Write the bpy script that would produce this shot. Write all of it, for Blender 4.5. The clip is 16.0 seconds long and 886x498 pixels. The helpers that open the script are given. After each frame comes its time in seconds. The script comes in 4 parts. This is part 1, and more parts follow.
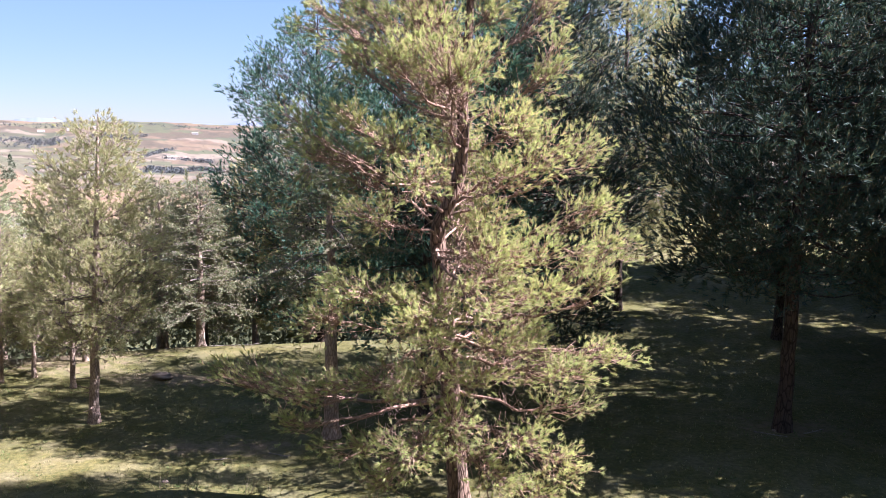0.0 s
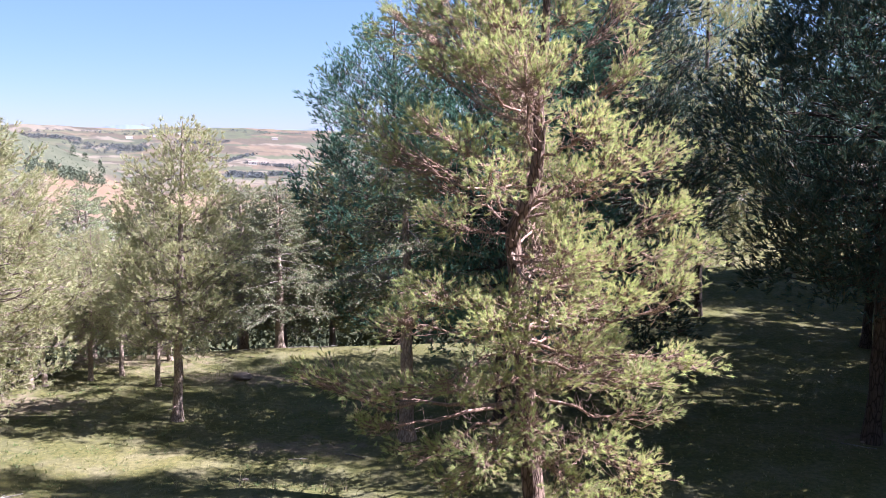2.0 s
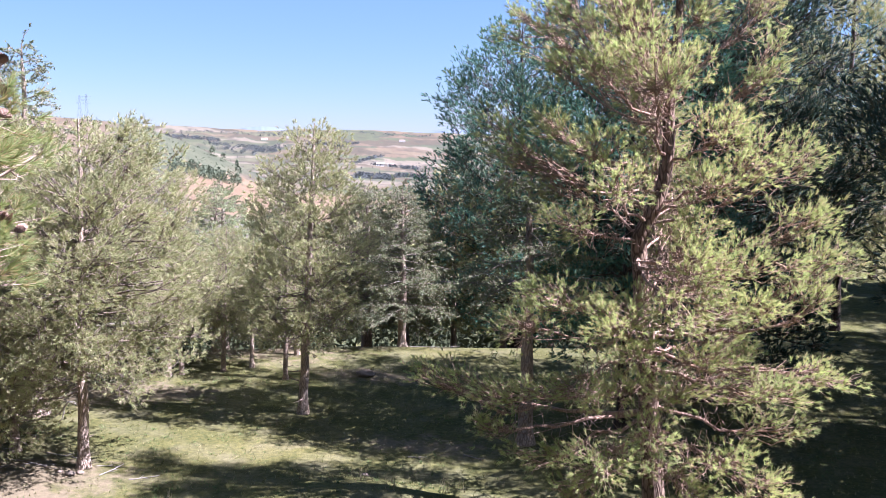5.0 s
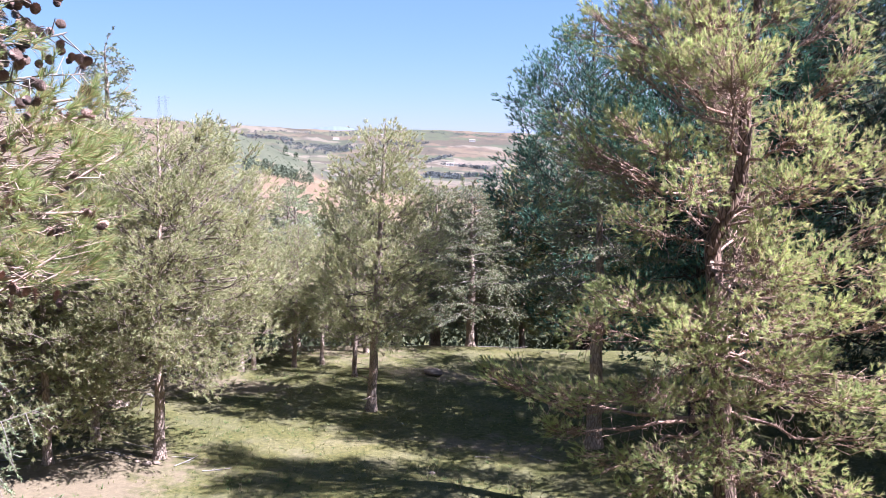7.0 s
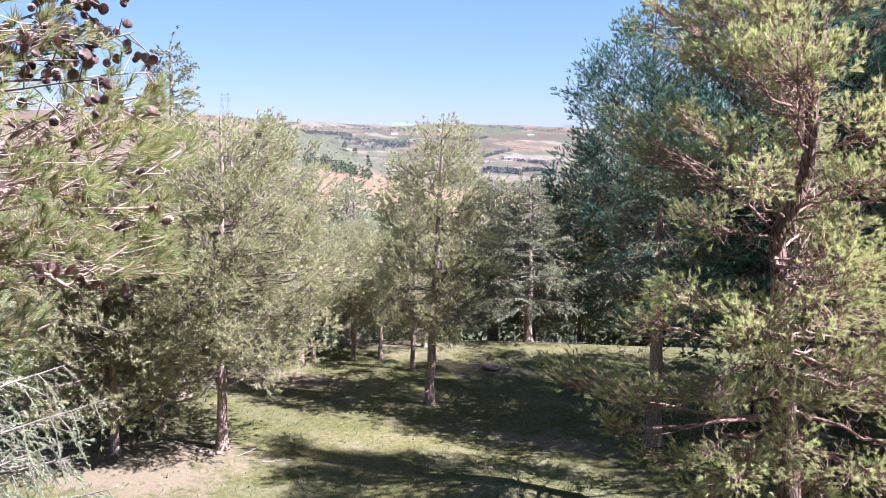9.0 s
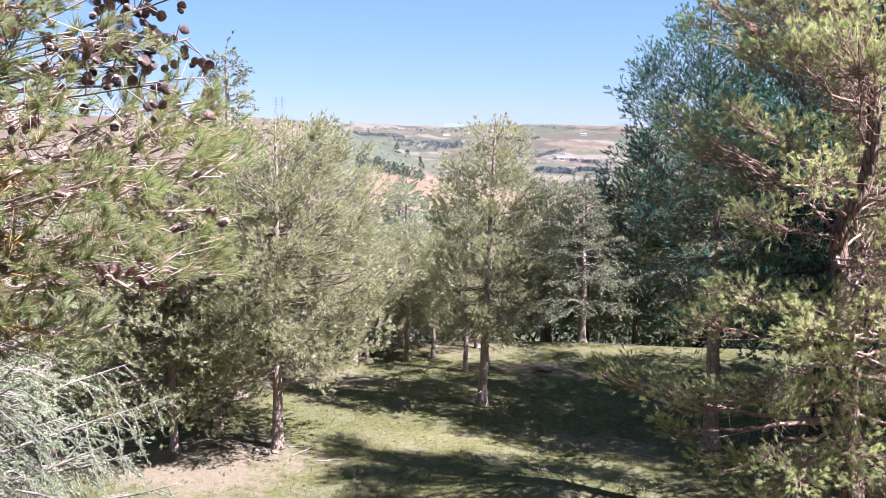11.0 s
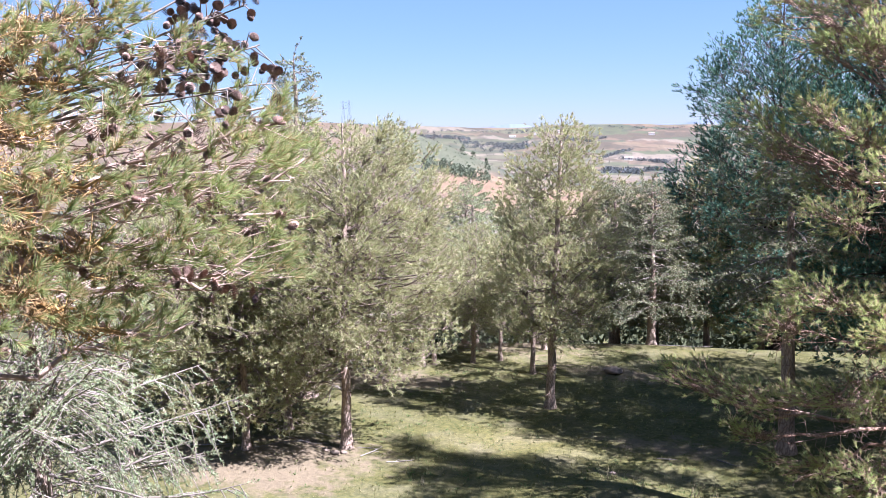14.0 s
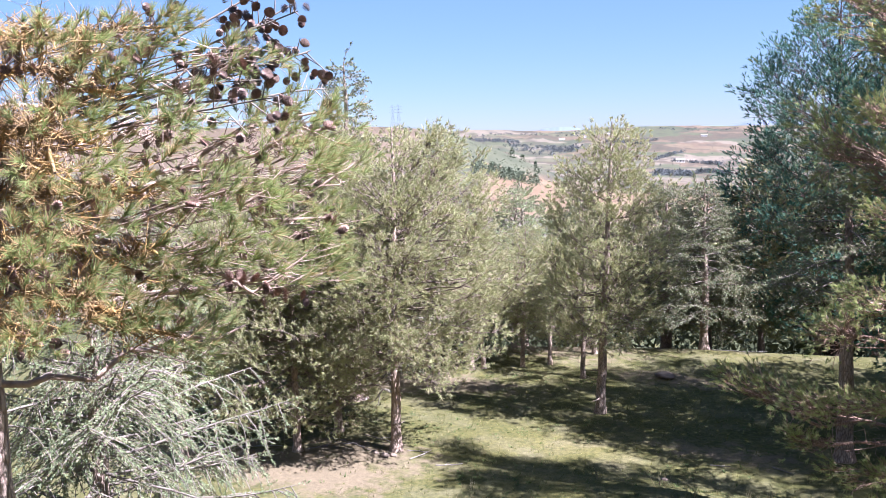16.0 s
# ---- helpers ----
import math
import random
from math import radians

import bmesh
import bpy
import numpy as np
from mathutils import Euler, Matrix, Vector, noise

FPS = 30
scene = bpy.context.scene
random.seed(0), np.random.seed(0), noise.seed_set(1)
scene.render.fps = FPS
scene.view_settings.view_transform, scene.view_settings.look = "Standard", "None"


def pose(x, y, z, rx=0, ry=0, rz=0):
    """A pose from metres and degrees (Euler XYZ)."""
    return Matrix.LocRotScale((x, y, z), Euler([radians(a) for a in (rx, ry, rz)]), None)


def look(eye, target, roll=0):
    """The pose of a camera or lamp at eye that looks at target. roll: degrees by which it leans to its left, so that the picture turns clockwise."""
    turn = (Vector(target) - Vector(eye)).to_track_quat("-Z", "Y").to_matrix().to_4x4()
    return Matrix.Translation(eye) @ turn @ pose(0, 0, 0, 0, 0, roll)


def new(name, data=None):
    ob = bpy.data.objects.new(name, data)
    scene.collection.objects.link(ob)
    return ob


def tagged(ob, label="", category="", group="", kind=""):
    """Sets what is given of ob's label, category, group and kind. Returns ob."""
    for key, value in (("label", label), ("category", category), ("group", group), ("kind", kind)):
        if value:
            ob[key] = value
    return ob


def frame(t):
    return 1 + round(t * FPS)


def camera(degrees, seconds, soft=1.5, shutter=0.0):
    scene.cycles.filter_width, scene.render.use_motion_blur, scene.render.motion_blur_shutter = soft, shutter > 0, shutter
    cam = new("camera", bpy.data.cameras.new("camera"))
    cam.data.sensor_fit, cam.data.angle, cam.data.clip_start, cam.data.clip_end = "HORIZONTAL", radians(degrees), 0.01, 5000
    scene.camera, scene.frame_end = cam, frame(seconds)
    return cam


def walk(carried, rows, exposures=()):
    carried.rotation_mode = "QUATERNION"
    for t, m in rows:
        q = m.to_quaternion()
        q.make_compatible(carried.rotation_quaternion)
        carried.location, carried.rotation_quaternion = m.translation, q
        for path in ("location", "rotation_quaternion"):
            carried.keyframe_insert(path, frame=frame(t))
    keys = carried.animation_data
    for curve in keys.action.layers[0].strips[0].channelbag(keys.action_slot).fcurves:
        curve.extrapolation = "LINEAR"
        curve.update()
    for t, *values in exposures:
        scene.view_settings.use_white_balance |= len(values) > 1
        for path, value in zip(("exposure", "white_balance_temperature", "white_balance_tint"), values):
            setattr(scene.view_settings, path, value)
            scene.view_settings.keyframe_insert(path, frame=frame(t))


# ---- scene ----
# The camera stands on a terrace about 6.5 m above the grass and turns to its left.
EYE = 6.5
cam = camera(53.1, 16.0, soft=0.75)
ROWS = [  # seconds, yaw, pitch, roll
    (0.0, 0.00, -7.55, -0.95),
    (0.5, 1.08, -7.51, -0.81),
    (1.0, 2.06, -7.47, -0.72),
    (1.5, 3.42, -7.41, -0.62),
    (2.0, 4.85, -7.37, -0.49),
    (2.5, 6.20, -7.33, -0.66),
    (3.0, 7.39, -7.28, -1.04),
    (3.5, 8.80, -7.25, -0.91),
    (4.0, 10.30, -7.21, -0.79),
    (6.5, 16.26, -7.42, -0.92),
    (7.0, 17.38, -7.36, -0.82),
    (7.5, 18.30, -7.31, -0.71),
    (8.0, 19.15, -7.39, -0.69),
    (8.5, 20.08, -7.56, -0.54),
    (9.0, 21.10, -7.73, -0.42),
    (11.5, 25.17, -7.60, 0.44),
    (12.0, 25.94, -7.53, 0.63),
    (12.5, 26.74, -7.46, 0.89),
    (13.0, 27.46, -7.38, 1.08),
    (13.5, 28.12, -7.38, 1.10),
    (14.0, 28.64, -7.52, 1.13),
    (14.5, 29.22, -7.46, 1.32),
    (15.0, 29.84, -7.39, 1.38),
    (15.5, 30.72, -7.30, 1.52),
    (16.0, 31.78, -7.22, 1.60),
]
EXPOSURE = ((0.0, 2.65, 5700, 30), (3.0, 2.57, 5360, 28), (16.0, 2.55, 5340, 27))  # seconds, stops, white balance
walk(cam, [(t, pose(0, 0, EYE, 90 + pitch, roll, yaw)) for t, yaw, pitch, roll in ROWS], EXPOSURE)

# ---- light ----
SUN_EL, SUN_AZ = 50.0, 88.0  # degrees above the horizon; degrees from straight ahead (y) towards the right (x)
world = bpy.data.worlds.new("world")
scene.world = world
world.use_nodes = True
wn = world.node_tree.nodes
wn.clear()
sky = wn.new("ShaderNodeTexSky")
sky.sky_type = "NISHITA"
sky.sun_disc = False
sky.sun_elevation = radians(SUN_EL)
sky.sun_rotation = radians(SUN_AZ)
sky.altitude = 600
sky.air_density = 1.0
sky.dust_density = 0.0
sky.ozone_density = 2.0
wb = wn.new("ShaderNodeBackground")
wb.inputs["Strength"].default_value = 0.0128
wo = wn.new("ShaderNodeOutputWorld")
haze = wn.new("ShaderNodeBackground")  # thin haze that pales the whole sky
haze.inputs["Color"].default_value = (0.0265, 0.046, 0.069, 1)
both = wn.new("ShaderNodeAddShader")
world.node_tree.links.new(sky.outputs[0], wb.inputs[0])
world.node_tree.links.new(wb.outputs[0], both.inputs[0])
world.node_tree.links.new(haze.outputs[0], both.inputs[1])
world.node_tree.links.new(both.outputs[0], wo.inputs[0])
sun = new("sun", bpy.data.lights.new("sun", "SUN"))
sun.data.energy = 5.0
sun.data.angle = radians(0.53)
sun.data.color = (1.0, 0.95, 0.88)
_a, _e = radians(SUN_AZ), radians(SUN_EL)
SUN_DIR = Vector((math.sin(_a) * math.cos(_e), math.cos(_a) * math.cos(_e), math.sin(_e)))
sun.matrix_world = look((0, 0, 60), Vector((0, 0, 60)) - SUN_DIR)


# ---- materials ----
def mat(name):
    m = bpy.data.materials.new(name)
    m.use_nodes = True
    m.node_tree.nodes.clear()
    return m, m.node_tree.nodes, m.node_tree.links


def node(nodes, kind, **values):
    n = nodes.new(kind)
    for key, v in values.items():
        n.inputs[key.replace("_", " ")].default_value = v
    return n


def ramp(nodes, links, fac, stops):
    r = nodes.new("ShaderNodeValToRGB")
    els = r.color_ramp.elements
    while len(els) < len(stops):
        els.new(0.5)
    for e, (pos, col) in zip(els, stops):
        e.position, e.color = pos, (*col, 1)
    links.new(fac, r.inputs[0])
    return r.outputs[0]


def mix(nodes, links, fac, a, b, mode="MIX"):
    m = nodes.new("ShaderNodeMix")
    m.data_type, m.blend_type = "RGBA", mode
    for sock, v in ((m.inputs[0], fac), (m.inputs[6], a), (m.inputs[7], b)):
        if isinstance(v, bpy.types.NodeSocket):
            links.new(v, sock)
        elif isinstance(v, (int, float)):
            sock.default_value = v
        else:
            sock.default_value = (*v, 1)
    return m.outputs[2]


def noise_tex(nodes, links, scale, detail=4, rough=0.6, coord=None):
    n = node(nodes, "ShaderNodeTexNoise", Scale=scale, Detail=detail, Roughness=rough)
    if coord is not None:
        links.new(coord, n.inputs["Vector"])
    return n.outputs["Fac"]


def needles(name, young, old, dry, dry_amount=0.1, translucent=0.3):
    """Needle foliage: colour varies clump by clump, and needle by needle."""
    m, n, l = mat(name)
    geo = n.new("ShaderNodeNewGeometry")
    big = noise_tex(n, l, 1.3, 3, 0.6, geo.outputs["Position"])
    col = ramp(n, l, big, [(0.35, old), (0.62, young)])
    island = geo.outputs["Random Per Island"]
    tone = ramp(n, l, island, [(0.0, (0.74, 0.76, 0.72)), (1.0, (1.2, 1.18, 1.12))])
    col = mix(n, l, 1.0, col, tone, "MULTIPLY")
    small = noise_tex(n, l, 5.0, 2, 0.5, geo.outputs["Position"])
    add = n.new("ShaderNodeMath")
    add.operation = "ADD"
    l.new(island, add.inputs[0])
    l.new(small, add.inputs[1])
    cut = n.new("ShaderNodeMath")
    cut.operation = "GREATER_THAN"
    cut.inputs[1].default_value = 1.32 - dry_amount
    l.new(add.outputs[0], cut.inputs[0])
    col = mix(n, l, cut.outputs[0], col, dry)
    d = n.new("ShaderNodeBsdfPrincipled")
    d.inputs["Roughness"].default_value = 0.7
    d.inputs["Specular IOR Level"].default_value = 0.15
    l.new(col, d.inputs["Base Color"])
    tr = n.new("ShaderNodeBsdfTranslucent")
    l.new(mix(n, l, 1.0, col, (1.08, 1.1, 0.85), "MULTIPLY"), tr.inputs[0])
    ms = n.new("ShaderNodeMixShader")
    ms.inputs[0].default_value = translucent
    l.new(d.outputs[0], ms.inputs[1])
    l.new(tr.outputs[0], ms.inputs[2])
    out = n.new("ShaderNodeOutputMaterial")
    l.new(ms.outputs[0], out.inputs[0])
    return m


def bark(name, dark, light, scale=14.0, lichen=None):
    m, n, l = mat(name)
    tc = n.new("ShaderNodeTexCoord")
    mp = n.new("ShaderNodeMapping")
    mp.inputs["Scale"].default_value = (1, 1, 0.28)
    l.new(tc.outputs["Object"], mp.inputs[0])
    vor = node(n, "ShaderNodeTexVoronoi", Scale=scale)
    vor.feature = "DISTANCE_TO_EDGE"
    l.new(mp.outputs[0], vor.inputs["Vector"])
    fine = noise_tex(n, l, scale * 3, 5, 0.7, mp.outputs[0])
    big = noise_tex(n, l, 2.2, 3, 0.6, tc.outputs["Object"])
    plate = ramp(n, l, vor.outputs["Distance"], [(0.0, (0, 0, 0)), (0.16, (1, 1, 1))])
    col = mix(n, l, plate, dark, light)
    col = mix(n, l, 1.0, col, ramp(n, l, fine, [(0.25, (0.6, 0.58, 0.55)), (0.75, (1.3, 1.25, 1.2))]), "MULTIPLY")
    col = mix(n, l, 1.0, col, ramp(n, l, big, [(0.3, (0.75, 0.75, 0.78)), (0.7, (1.15, 1.1, 1.05))]), "MULTIPLY")
    if lichen:
        lf = ramp(n, l, noise_tex(n, l, 4.0, 4, 0.65, tc.outputs["Object"]), [(0.5, (0, 0, 0)), (0.6, (1, 1, 1))])
        col = mix(n, l, lf, col, lichen)
    b = n.new("ShaderNodeBsdfPrincipled")
    b.inputs["Roughness"].default_value = 0.9
    b.inputs["Specular IOR Level"].default_value = 0.2
    l.new(col, b.inputs["Base Color"])
    bump = node(n, "ShaderNodeBump", Strength=0.9, Distance=0.02)
    mulh = mix(n, l, 0.4, plate, fine)
    l.new(mulh, bump.inputs["Height"])
    l.new(bump.outputs[0], b.inputs["Normal"])
    out = n.new("ShaderNodeOutputMaterial")
    l.new(b.outputs[0], out.inputs[0])
    return m


def plain(name, a, b, scale=6.0, rough=0.85, bump_d=0.01, gloss=0.25):
    """A matt surface whose colour wanders between two tones."""
    m, n, l = mat(name)
    geo = n.new("ShaderNodeNewGeometry")
    f1 = noise_tex(n, l, scale, 5, 0.65, geo.outputs["Position"])
    col = ramp(n, l, f1, [(0.3, a), (0.7, b)])
    tone = ramp(n, l, geo.outputs["Random Per Island"], [(0.0, (0.75, 0.75, 0.75)), (1.0, (1.25, 1.25, 1.25))])
    col = mix(n, l, 1.0, col, tone, "MULTIPLY")
    p = n.new("ShaderNodeBsdfPrincipled")
    p.inputs["Roughness"].default_value = rough
    p.inputs["Specular IOR Level"].default_value = gloss
    l.new(col, p.inputs["Base Color"])
    bp = node(n, "ShaderNodeBump", Strength=0.6, Distance=bump_d)
    l.new(f1, bp.inputs["Height"])
    l.new(bp.outputs[0], p.inputs["Normal"])
    out = n.new("ShaderNodeOutputMaterial")
    l.new(p.outputs[0], out.inputs[0])
    return m


def ground_material():
    """Short grass with bare earth; farther off the soil and crops of the fields."""
    m, n, l = mat("ground")
    geo = n.new("ShaderNodeNewGeometry")
    pos = geo.outputs["Position"]
    soil = n.new("ShaderNodeAttribute")
    soil.attribute_name = "soil"
    cover = n.new("ShaderNodeAttribute")
    cover.attribute_name = "grass"
    fine = noise_tex(n, l, 9.0, 6, 0.75, pos)
    mid = noise_tex(n, l, 1.1, 5, 0.65, pos)
    wide = noise_tex(n, l, 0.22, 3, 0.55, pos)
    grass = ramp(n, l, fine, [(0.28, (0.032, 0.04, 0.014)), (0.5, (0.08, 0.076, 0.027)), (0.74, (0.143, 0.125, 0.047))])
    dry = ramp(n, l, fine, [(0.3, (0.085, 0.077, 0.042)), (0.7, (0.165, 0.145, 0.085))])
    g = mix(n, l, ramp(n, l, mid, [(0.44, (0, 0, 0)), (0.74, (1, 1, 1))]), grass, dry)
    g = mix(n, l, 1.0, g, ramp(n, l, wide, [(0.3, (0.8, 0.85, 0.8)), (0.7, (1.15, 1.1, 1.05))]), "MULTIPLY")
    soilc = mix(n, l, 1.0, soil.outputs["Color"], ramp(n, l, fine, [(0.25, (0.7, 0.7, 0.7)), (0.75, (1.25, 1.22, 1.2))]), "MULTIPLY")
    a = n.new("ShaderNodeMath")
    a.operation = "ADD"
    l.new(cover.outputs["Fac"], a.inputs[0])
    half = n.new("ShaderNodeMath")
    half.operation = "MULTIPLY_ADD"
    half.inputs[1].default_value, half.inputs[2].default_value = 1.6, -0.8
    l.new(noise_tex(n, l, 2.6, 6, 0.7, pos), half.inputs[0])
    l.new(half.outputs[0], a.inputs[1])
    k = ramp(n, l, a.outputs[0], [(0.35, (0, 0, 0)), (0.62, (1, 1, 1))])
    far = n.new("ShaderNodeAttribute")
    far.attribute_name = "far"
    col = mix(n, l, k, soilc, g)
    stubble = noise_tex(n, l, 0.05, 6, 0.7, pos)
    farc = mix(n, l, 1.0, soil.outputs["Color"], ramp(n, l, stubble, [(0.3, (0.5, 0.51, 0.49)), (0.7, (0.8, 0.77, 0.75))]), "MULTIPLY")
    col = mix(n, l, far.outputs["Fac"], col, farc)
    p = n.new("ShaderNodeBsdfPrincipled")
    p.inputs["Roughness"].default_value = 0.95
    p.inputs["Specular IOR Level"].default_value = 0.1
    l.new(col, p.inputs["Base Color"])
    bp = node(n, "ShaderNodeBump", Strength=0.8, Distance=0.05)
    l.new(fine, bp.inputs["Height"])
    l.new(bp.outputs[0], p.inputs["Normal"])
    out = n.new("ShaderNodeOutputMaterial")
    l.new(p.outputs[0], out.inputs[0])
    return m


M_GROUND = ground_material()
M_PINE = needles("pine_needles", (0.44, 0.475, 0.205), (0.315, 0.365, 0.165), (0.42, 0.31, 0.21), 0.07, 0.58)
M_PINE_NEAR = needles("long_pine_needles", (0.3, 0.345, 0.14), (0.2, 0.245, 0.1), (0.38, 0.28, 0.15), 0.1, 0.5)
M_PINE_OLIVE = needles("olive_pine_needles", (0.37, 0.368, 0.19), (0.262, 0.27, 0.14), (0.34, 0.275, 0.19), 0.09, 0.45)
# needle colour darkened and turned bluish to stand in for the wood's deep shade
M_PINE_SHADED = needles("dark_pine_needles", (0.055, 0.088, 0.07), (0.028, 0.048, 0.042), (0.1, 0.095, 0.06), 0.03, 0.2)
M_PINE_BLUE = needles("blue_green_pine_needles", (0.105, 0.205, 0.155), (0.056, 0.122, 0.1), (0.16, 0.17, 0.09), 0.03, 0.4)
M_CEDAR = needles("cedar_needles", (0.2, 0.215, 0.125), (0.13, 0.148, 0.09), (0.25, 0.21, 0.15), 0.06, 0.4)
M_CEDAR_BLUE = needles("blue_cedar_needles", (0.29, 0.33, 0.195), (0.21, 0.25, 0.15), (0.3, 0.26, 0.17), 0.05, 0.45)
M_DRY_NEEDLES = needles("dry_needles", (0.45, 0.31, 0.12), (0.34, 0.25, 0.11), (0.4, 0.28, 0.15), 0.3, 0.35)
M_BARK = bark("pine_bark", (0.19, 0.142, 0.112), (0.38, 0.31, 0.255), 24.0)
M_BARK_BROWN = bark("brown_pine_bark", (0.065, 0.043, 0.032), (0.21, 0.15, 0.112))
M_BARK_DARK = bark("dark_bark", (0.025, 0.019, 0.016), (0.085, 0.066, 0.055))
M_TWIG = bark("twig_bark", (0.18, 0.12, 0.09), (0.4, 0.285, 0.22), 30.0)
M_TWIG_GREY = bark("grey_twig_bark", (0.12, 0.095, 0.08), (0.27, 0.22, 0.18), 30.0)
M_LIMB_LICHEN = plain("lichen_limb_bark", (0.17, 0.125, 0.095), (0.44, 0.27, 0.075), 4.0)
M_LIMB_PALE = plain("pale_limb_bark", (0.2, 0.14, 0.105), (0.43, 0.32, 0.25), 9.0)
M_BOUGH = plain("cedar_bough_bark", (0.12, 0.098, 0.08), (0.22, 0.185, 0.155), 9.0)
M_CONE = plain("cone_scales", (0.14, 0.082, 0.06), (0.36, 0.235, 0.185), 40.0, 0.75)
M_CONE_DARK = plain("old_cone_scales", (0.1, 0.066, 0.054), (0.25, 0.17, 0.135), 40.0, 0.75)


# ---- mesh tools ----
def mesh_from(name, verts, tris, smooth=False):
    """A triangle mesh from two arrays."""
    me = bpy.data.meshes.new(name)
    v, f = np.asarray(verts, np.float32), np.asarray(tris, np.int32)
    me.vertices.add(len(v))
    me.vertices.foreach_set("co", v.ravel())
    me.loops.add(f.size)
    me.loops.foreach_set("vertex_index", f.ravel())
    me.polygons.add(len(f))
    me.polygons.foreach_set("loop_start", np.arange(0, f.size, 3, dtype=np.int32))
    if smooth:
        me.polygons.foreach_set("use_smooth", np.ones(len(f), bool))
    me.update(calc_edges=True)
    return me


def part(name, me, material, parent=None, label=""):
    """Links a mesh as one object under a thing or a part. me: a mesh, or a bmesh."""
    if isinstance(me, bmesh.types.BMesh):
        bm, me = me, bpy.data.meshes.new(name)
        bm.to_mesh(me)
        bm.free()
    if material and not me.materials:
        me.materials.append(material)
    ob = new(name, me)
    if parent:
        ob.parent = parent
    return tagged(ob, label)


def thing(name, x, y, z, label, category, group="", rz=0.0, size=1.0):
    ob = new(name)
    ob.empty_display_size = 0.3
    ob.matrix_world = Matrix.LocRotScale((x, y, z), Euler((0, 0, radians(rz))), (size,) * 3)
    return tagged(ob, label, category, group)


class Wood:
    """Gathers tapered limbs, and joins them into one mesh."""

    def __init__(self):
        self.v, self.f, self.n = [], [], 0

    def limb(self, pts, radii, sides=5):
        p = np.asarray(pts, float)
        t = np.gradient(p, axis=0)
        t /= np.linalg.norm(t, axis=1)[:, None] + 1e-9
        up = np.where(np.abs(t[:, 2:3]) > 0.9, [[1.0, 0, 0]], [[0, 0, 1.0]])
        a = np.cross(t, up)
        a /= np.linalg.norm(a, axis=1)[:, None] + 1e-9
        b = np.cross(t, a)
        ang = np.arange(sides) * 2 * math.pi / sides
        ring = a[:, None] * np.cos(ang)[None, :, None] + b[:, None] * np.sin(ang)[None, :, None]
        v = p[:, None] + ring * np.asarray(radii)[:, None, None]
        k = len(p)
        i, j = np.meshgrid(np.arange(k - 1), np.arange(sides), indexing="ij")
        q0 = i * sides + j
        q1 = i * sides + (j + 1) % sides
        f = np.concatenate([np.stack([q0, q1, q1 + sides], -1).reshape(-1, 3), np.stack([q0, q1 + sides, q0 + sides], -1).reshape(-1, 3)])
        self.v.append(v.reshape(-1, 3))
        self.f.append(f + self.n)
        self.n += k * sides

    def mesh(self, name):
        return mesh_from(name, np.concatenate(self.v), np.concatenate(self.f), True)


def unit(v):
    v = np.asarray(v, float)
    return v / (np.linalg.norm(v) + 1e-9)


def shoot_kinds(rng, kinds, count, spread, length, width, stem, droop=0.0):
    """Needle shoots along +z: each needle is one slim blade. spread: its angle to the stem in degrees (from, to)."""
    out = []
    for _ in range(kinds):
        at = rng.random(count) ** 0.7
        az = rng.random(count) * 2 * math.pi
        el = np.radians(rng.uniform(spread[0], spread[1], count)) * (1.15 - 0.55 * at)
        d = np.stack([np.cos(az) * np.sin(el), np.sin(az) * np.sin(el), np.cos(el)], 1)
        base = np.stack([0 * at, 0 * at, at * stem], 1)
        ln = length * rng.uniform(0.7, 1.15, count)
        side = np.cross(d, rng.normal(size=(count, 3)))
        side /= np.linalg.norm(side, axis=1)[:, None]
        w = width * rng.uniform(0.7, 1.2, count)[:, None] / 2
        mid = base + d * ln[:, None] * 0.35
        out.append(np.stack([base, mid - side * w, base + d * ln[:, None], mid + side * w], 1))
    return out


def foliage(name, rng, shoots, kinds, blade="quad"):
    """Sets a needle shoot at each (place, direction, size) and joins them into one mesh."""
    pos = np.array([s[0] for s in shoots])
    z = np.array([s[1] for s in shoots])
    z /= np.linalg.norm(z, axis=1)[:, None] + 1e-9
    size = np.array([s[2] for s in shoots])
    r = rng.normal(size=pos.shape)
    x = np.cross(z, r)
    x /= np.linalg.norm(x, axis=1)[:, None] + 1e-9
    y = np.cross(z, x)
    pick = rng.integers(0, len(kinds), len(pos))
    vs = []
    for k, tmpl in enumerate(kinds):
        m = pick == k
        if not m.any():
            continue
        fr = np.stack([x[m], y[m], z[m]], 1) * size[m][:, None, None]
        v = np.einsum("cvi,nij->ncvj", tmpl, fr) + pos[m][:, None, None]
        vs.append(v.reshape(-1, 4, 3))
    v = np.concatenate(vs)
    n = len(v)
    if blade == "quad":
        i = np.arange(n)[:, None] * 4
        f = np.concatenate([i + [[0, 1, 2]], i + [[0, 2, 3]]], 1).reshape(-1, 3)
        return mesh_from(name, v.reshape(-1, 3), f)
    half = (v[:, 3] - v[:, 1]) * 0.5
    v = np.stack([v[:, 0] - half, v[:, 0] + half, v[:, 2]], 1)
    return mesh_from(name, v.reshape(-1, 3), np.arange(n * 3).reshape(-1, 3))


def bend(rng, start, direction, length, steps, lift, wobble):
    """A limb's line: it sets out one way and curls up (lift) with small kinks."""
    p, d = np.array(start, float), unit(direction)
    pts = [p.copy()]
    for _ in range(steps):
        d = unit(d + np.array([0, 0, lift / steps]) + rng.normal(size=3) * wobble)
        p = p + d * length / steps
        pts.append(p.copy())
    return np.array(pts)


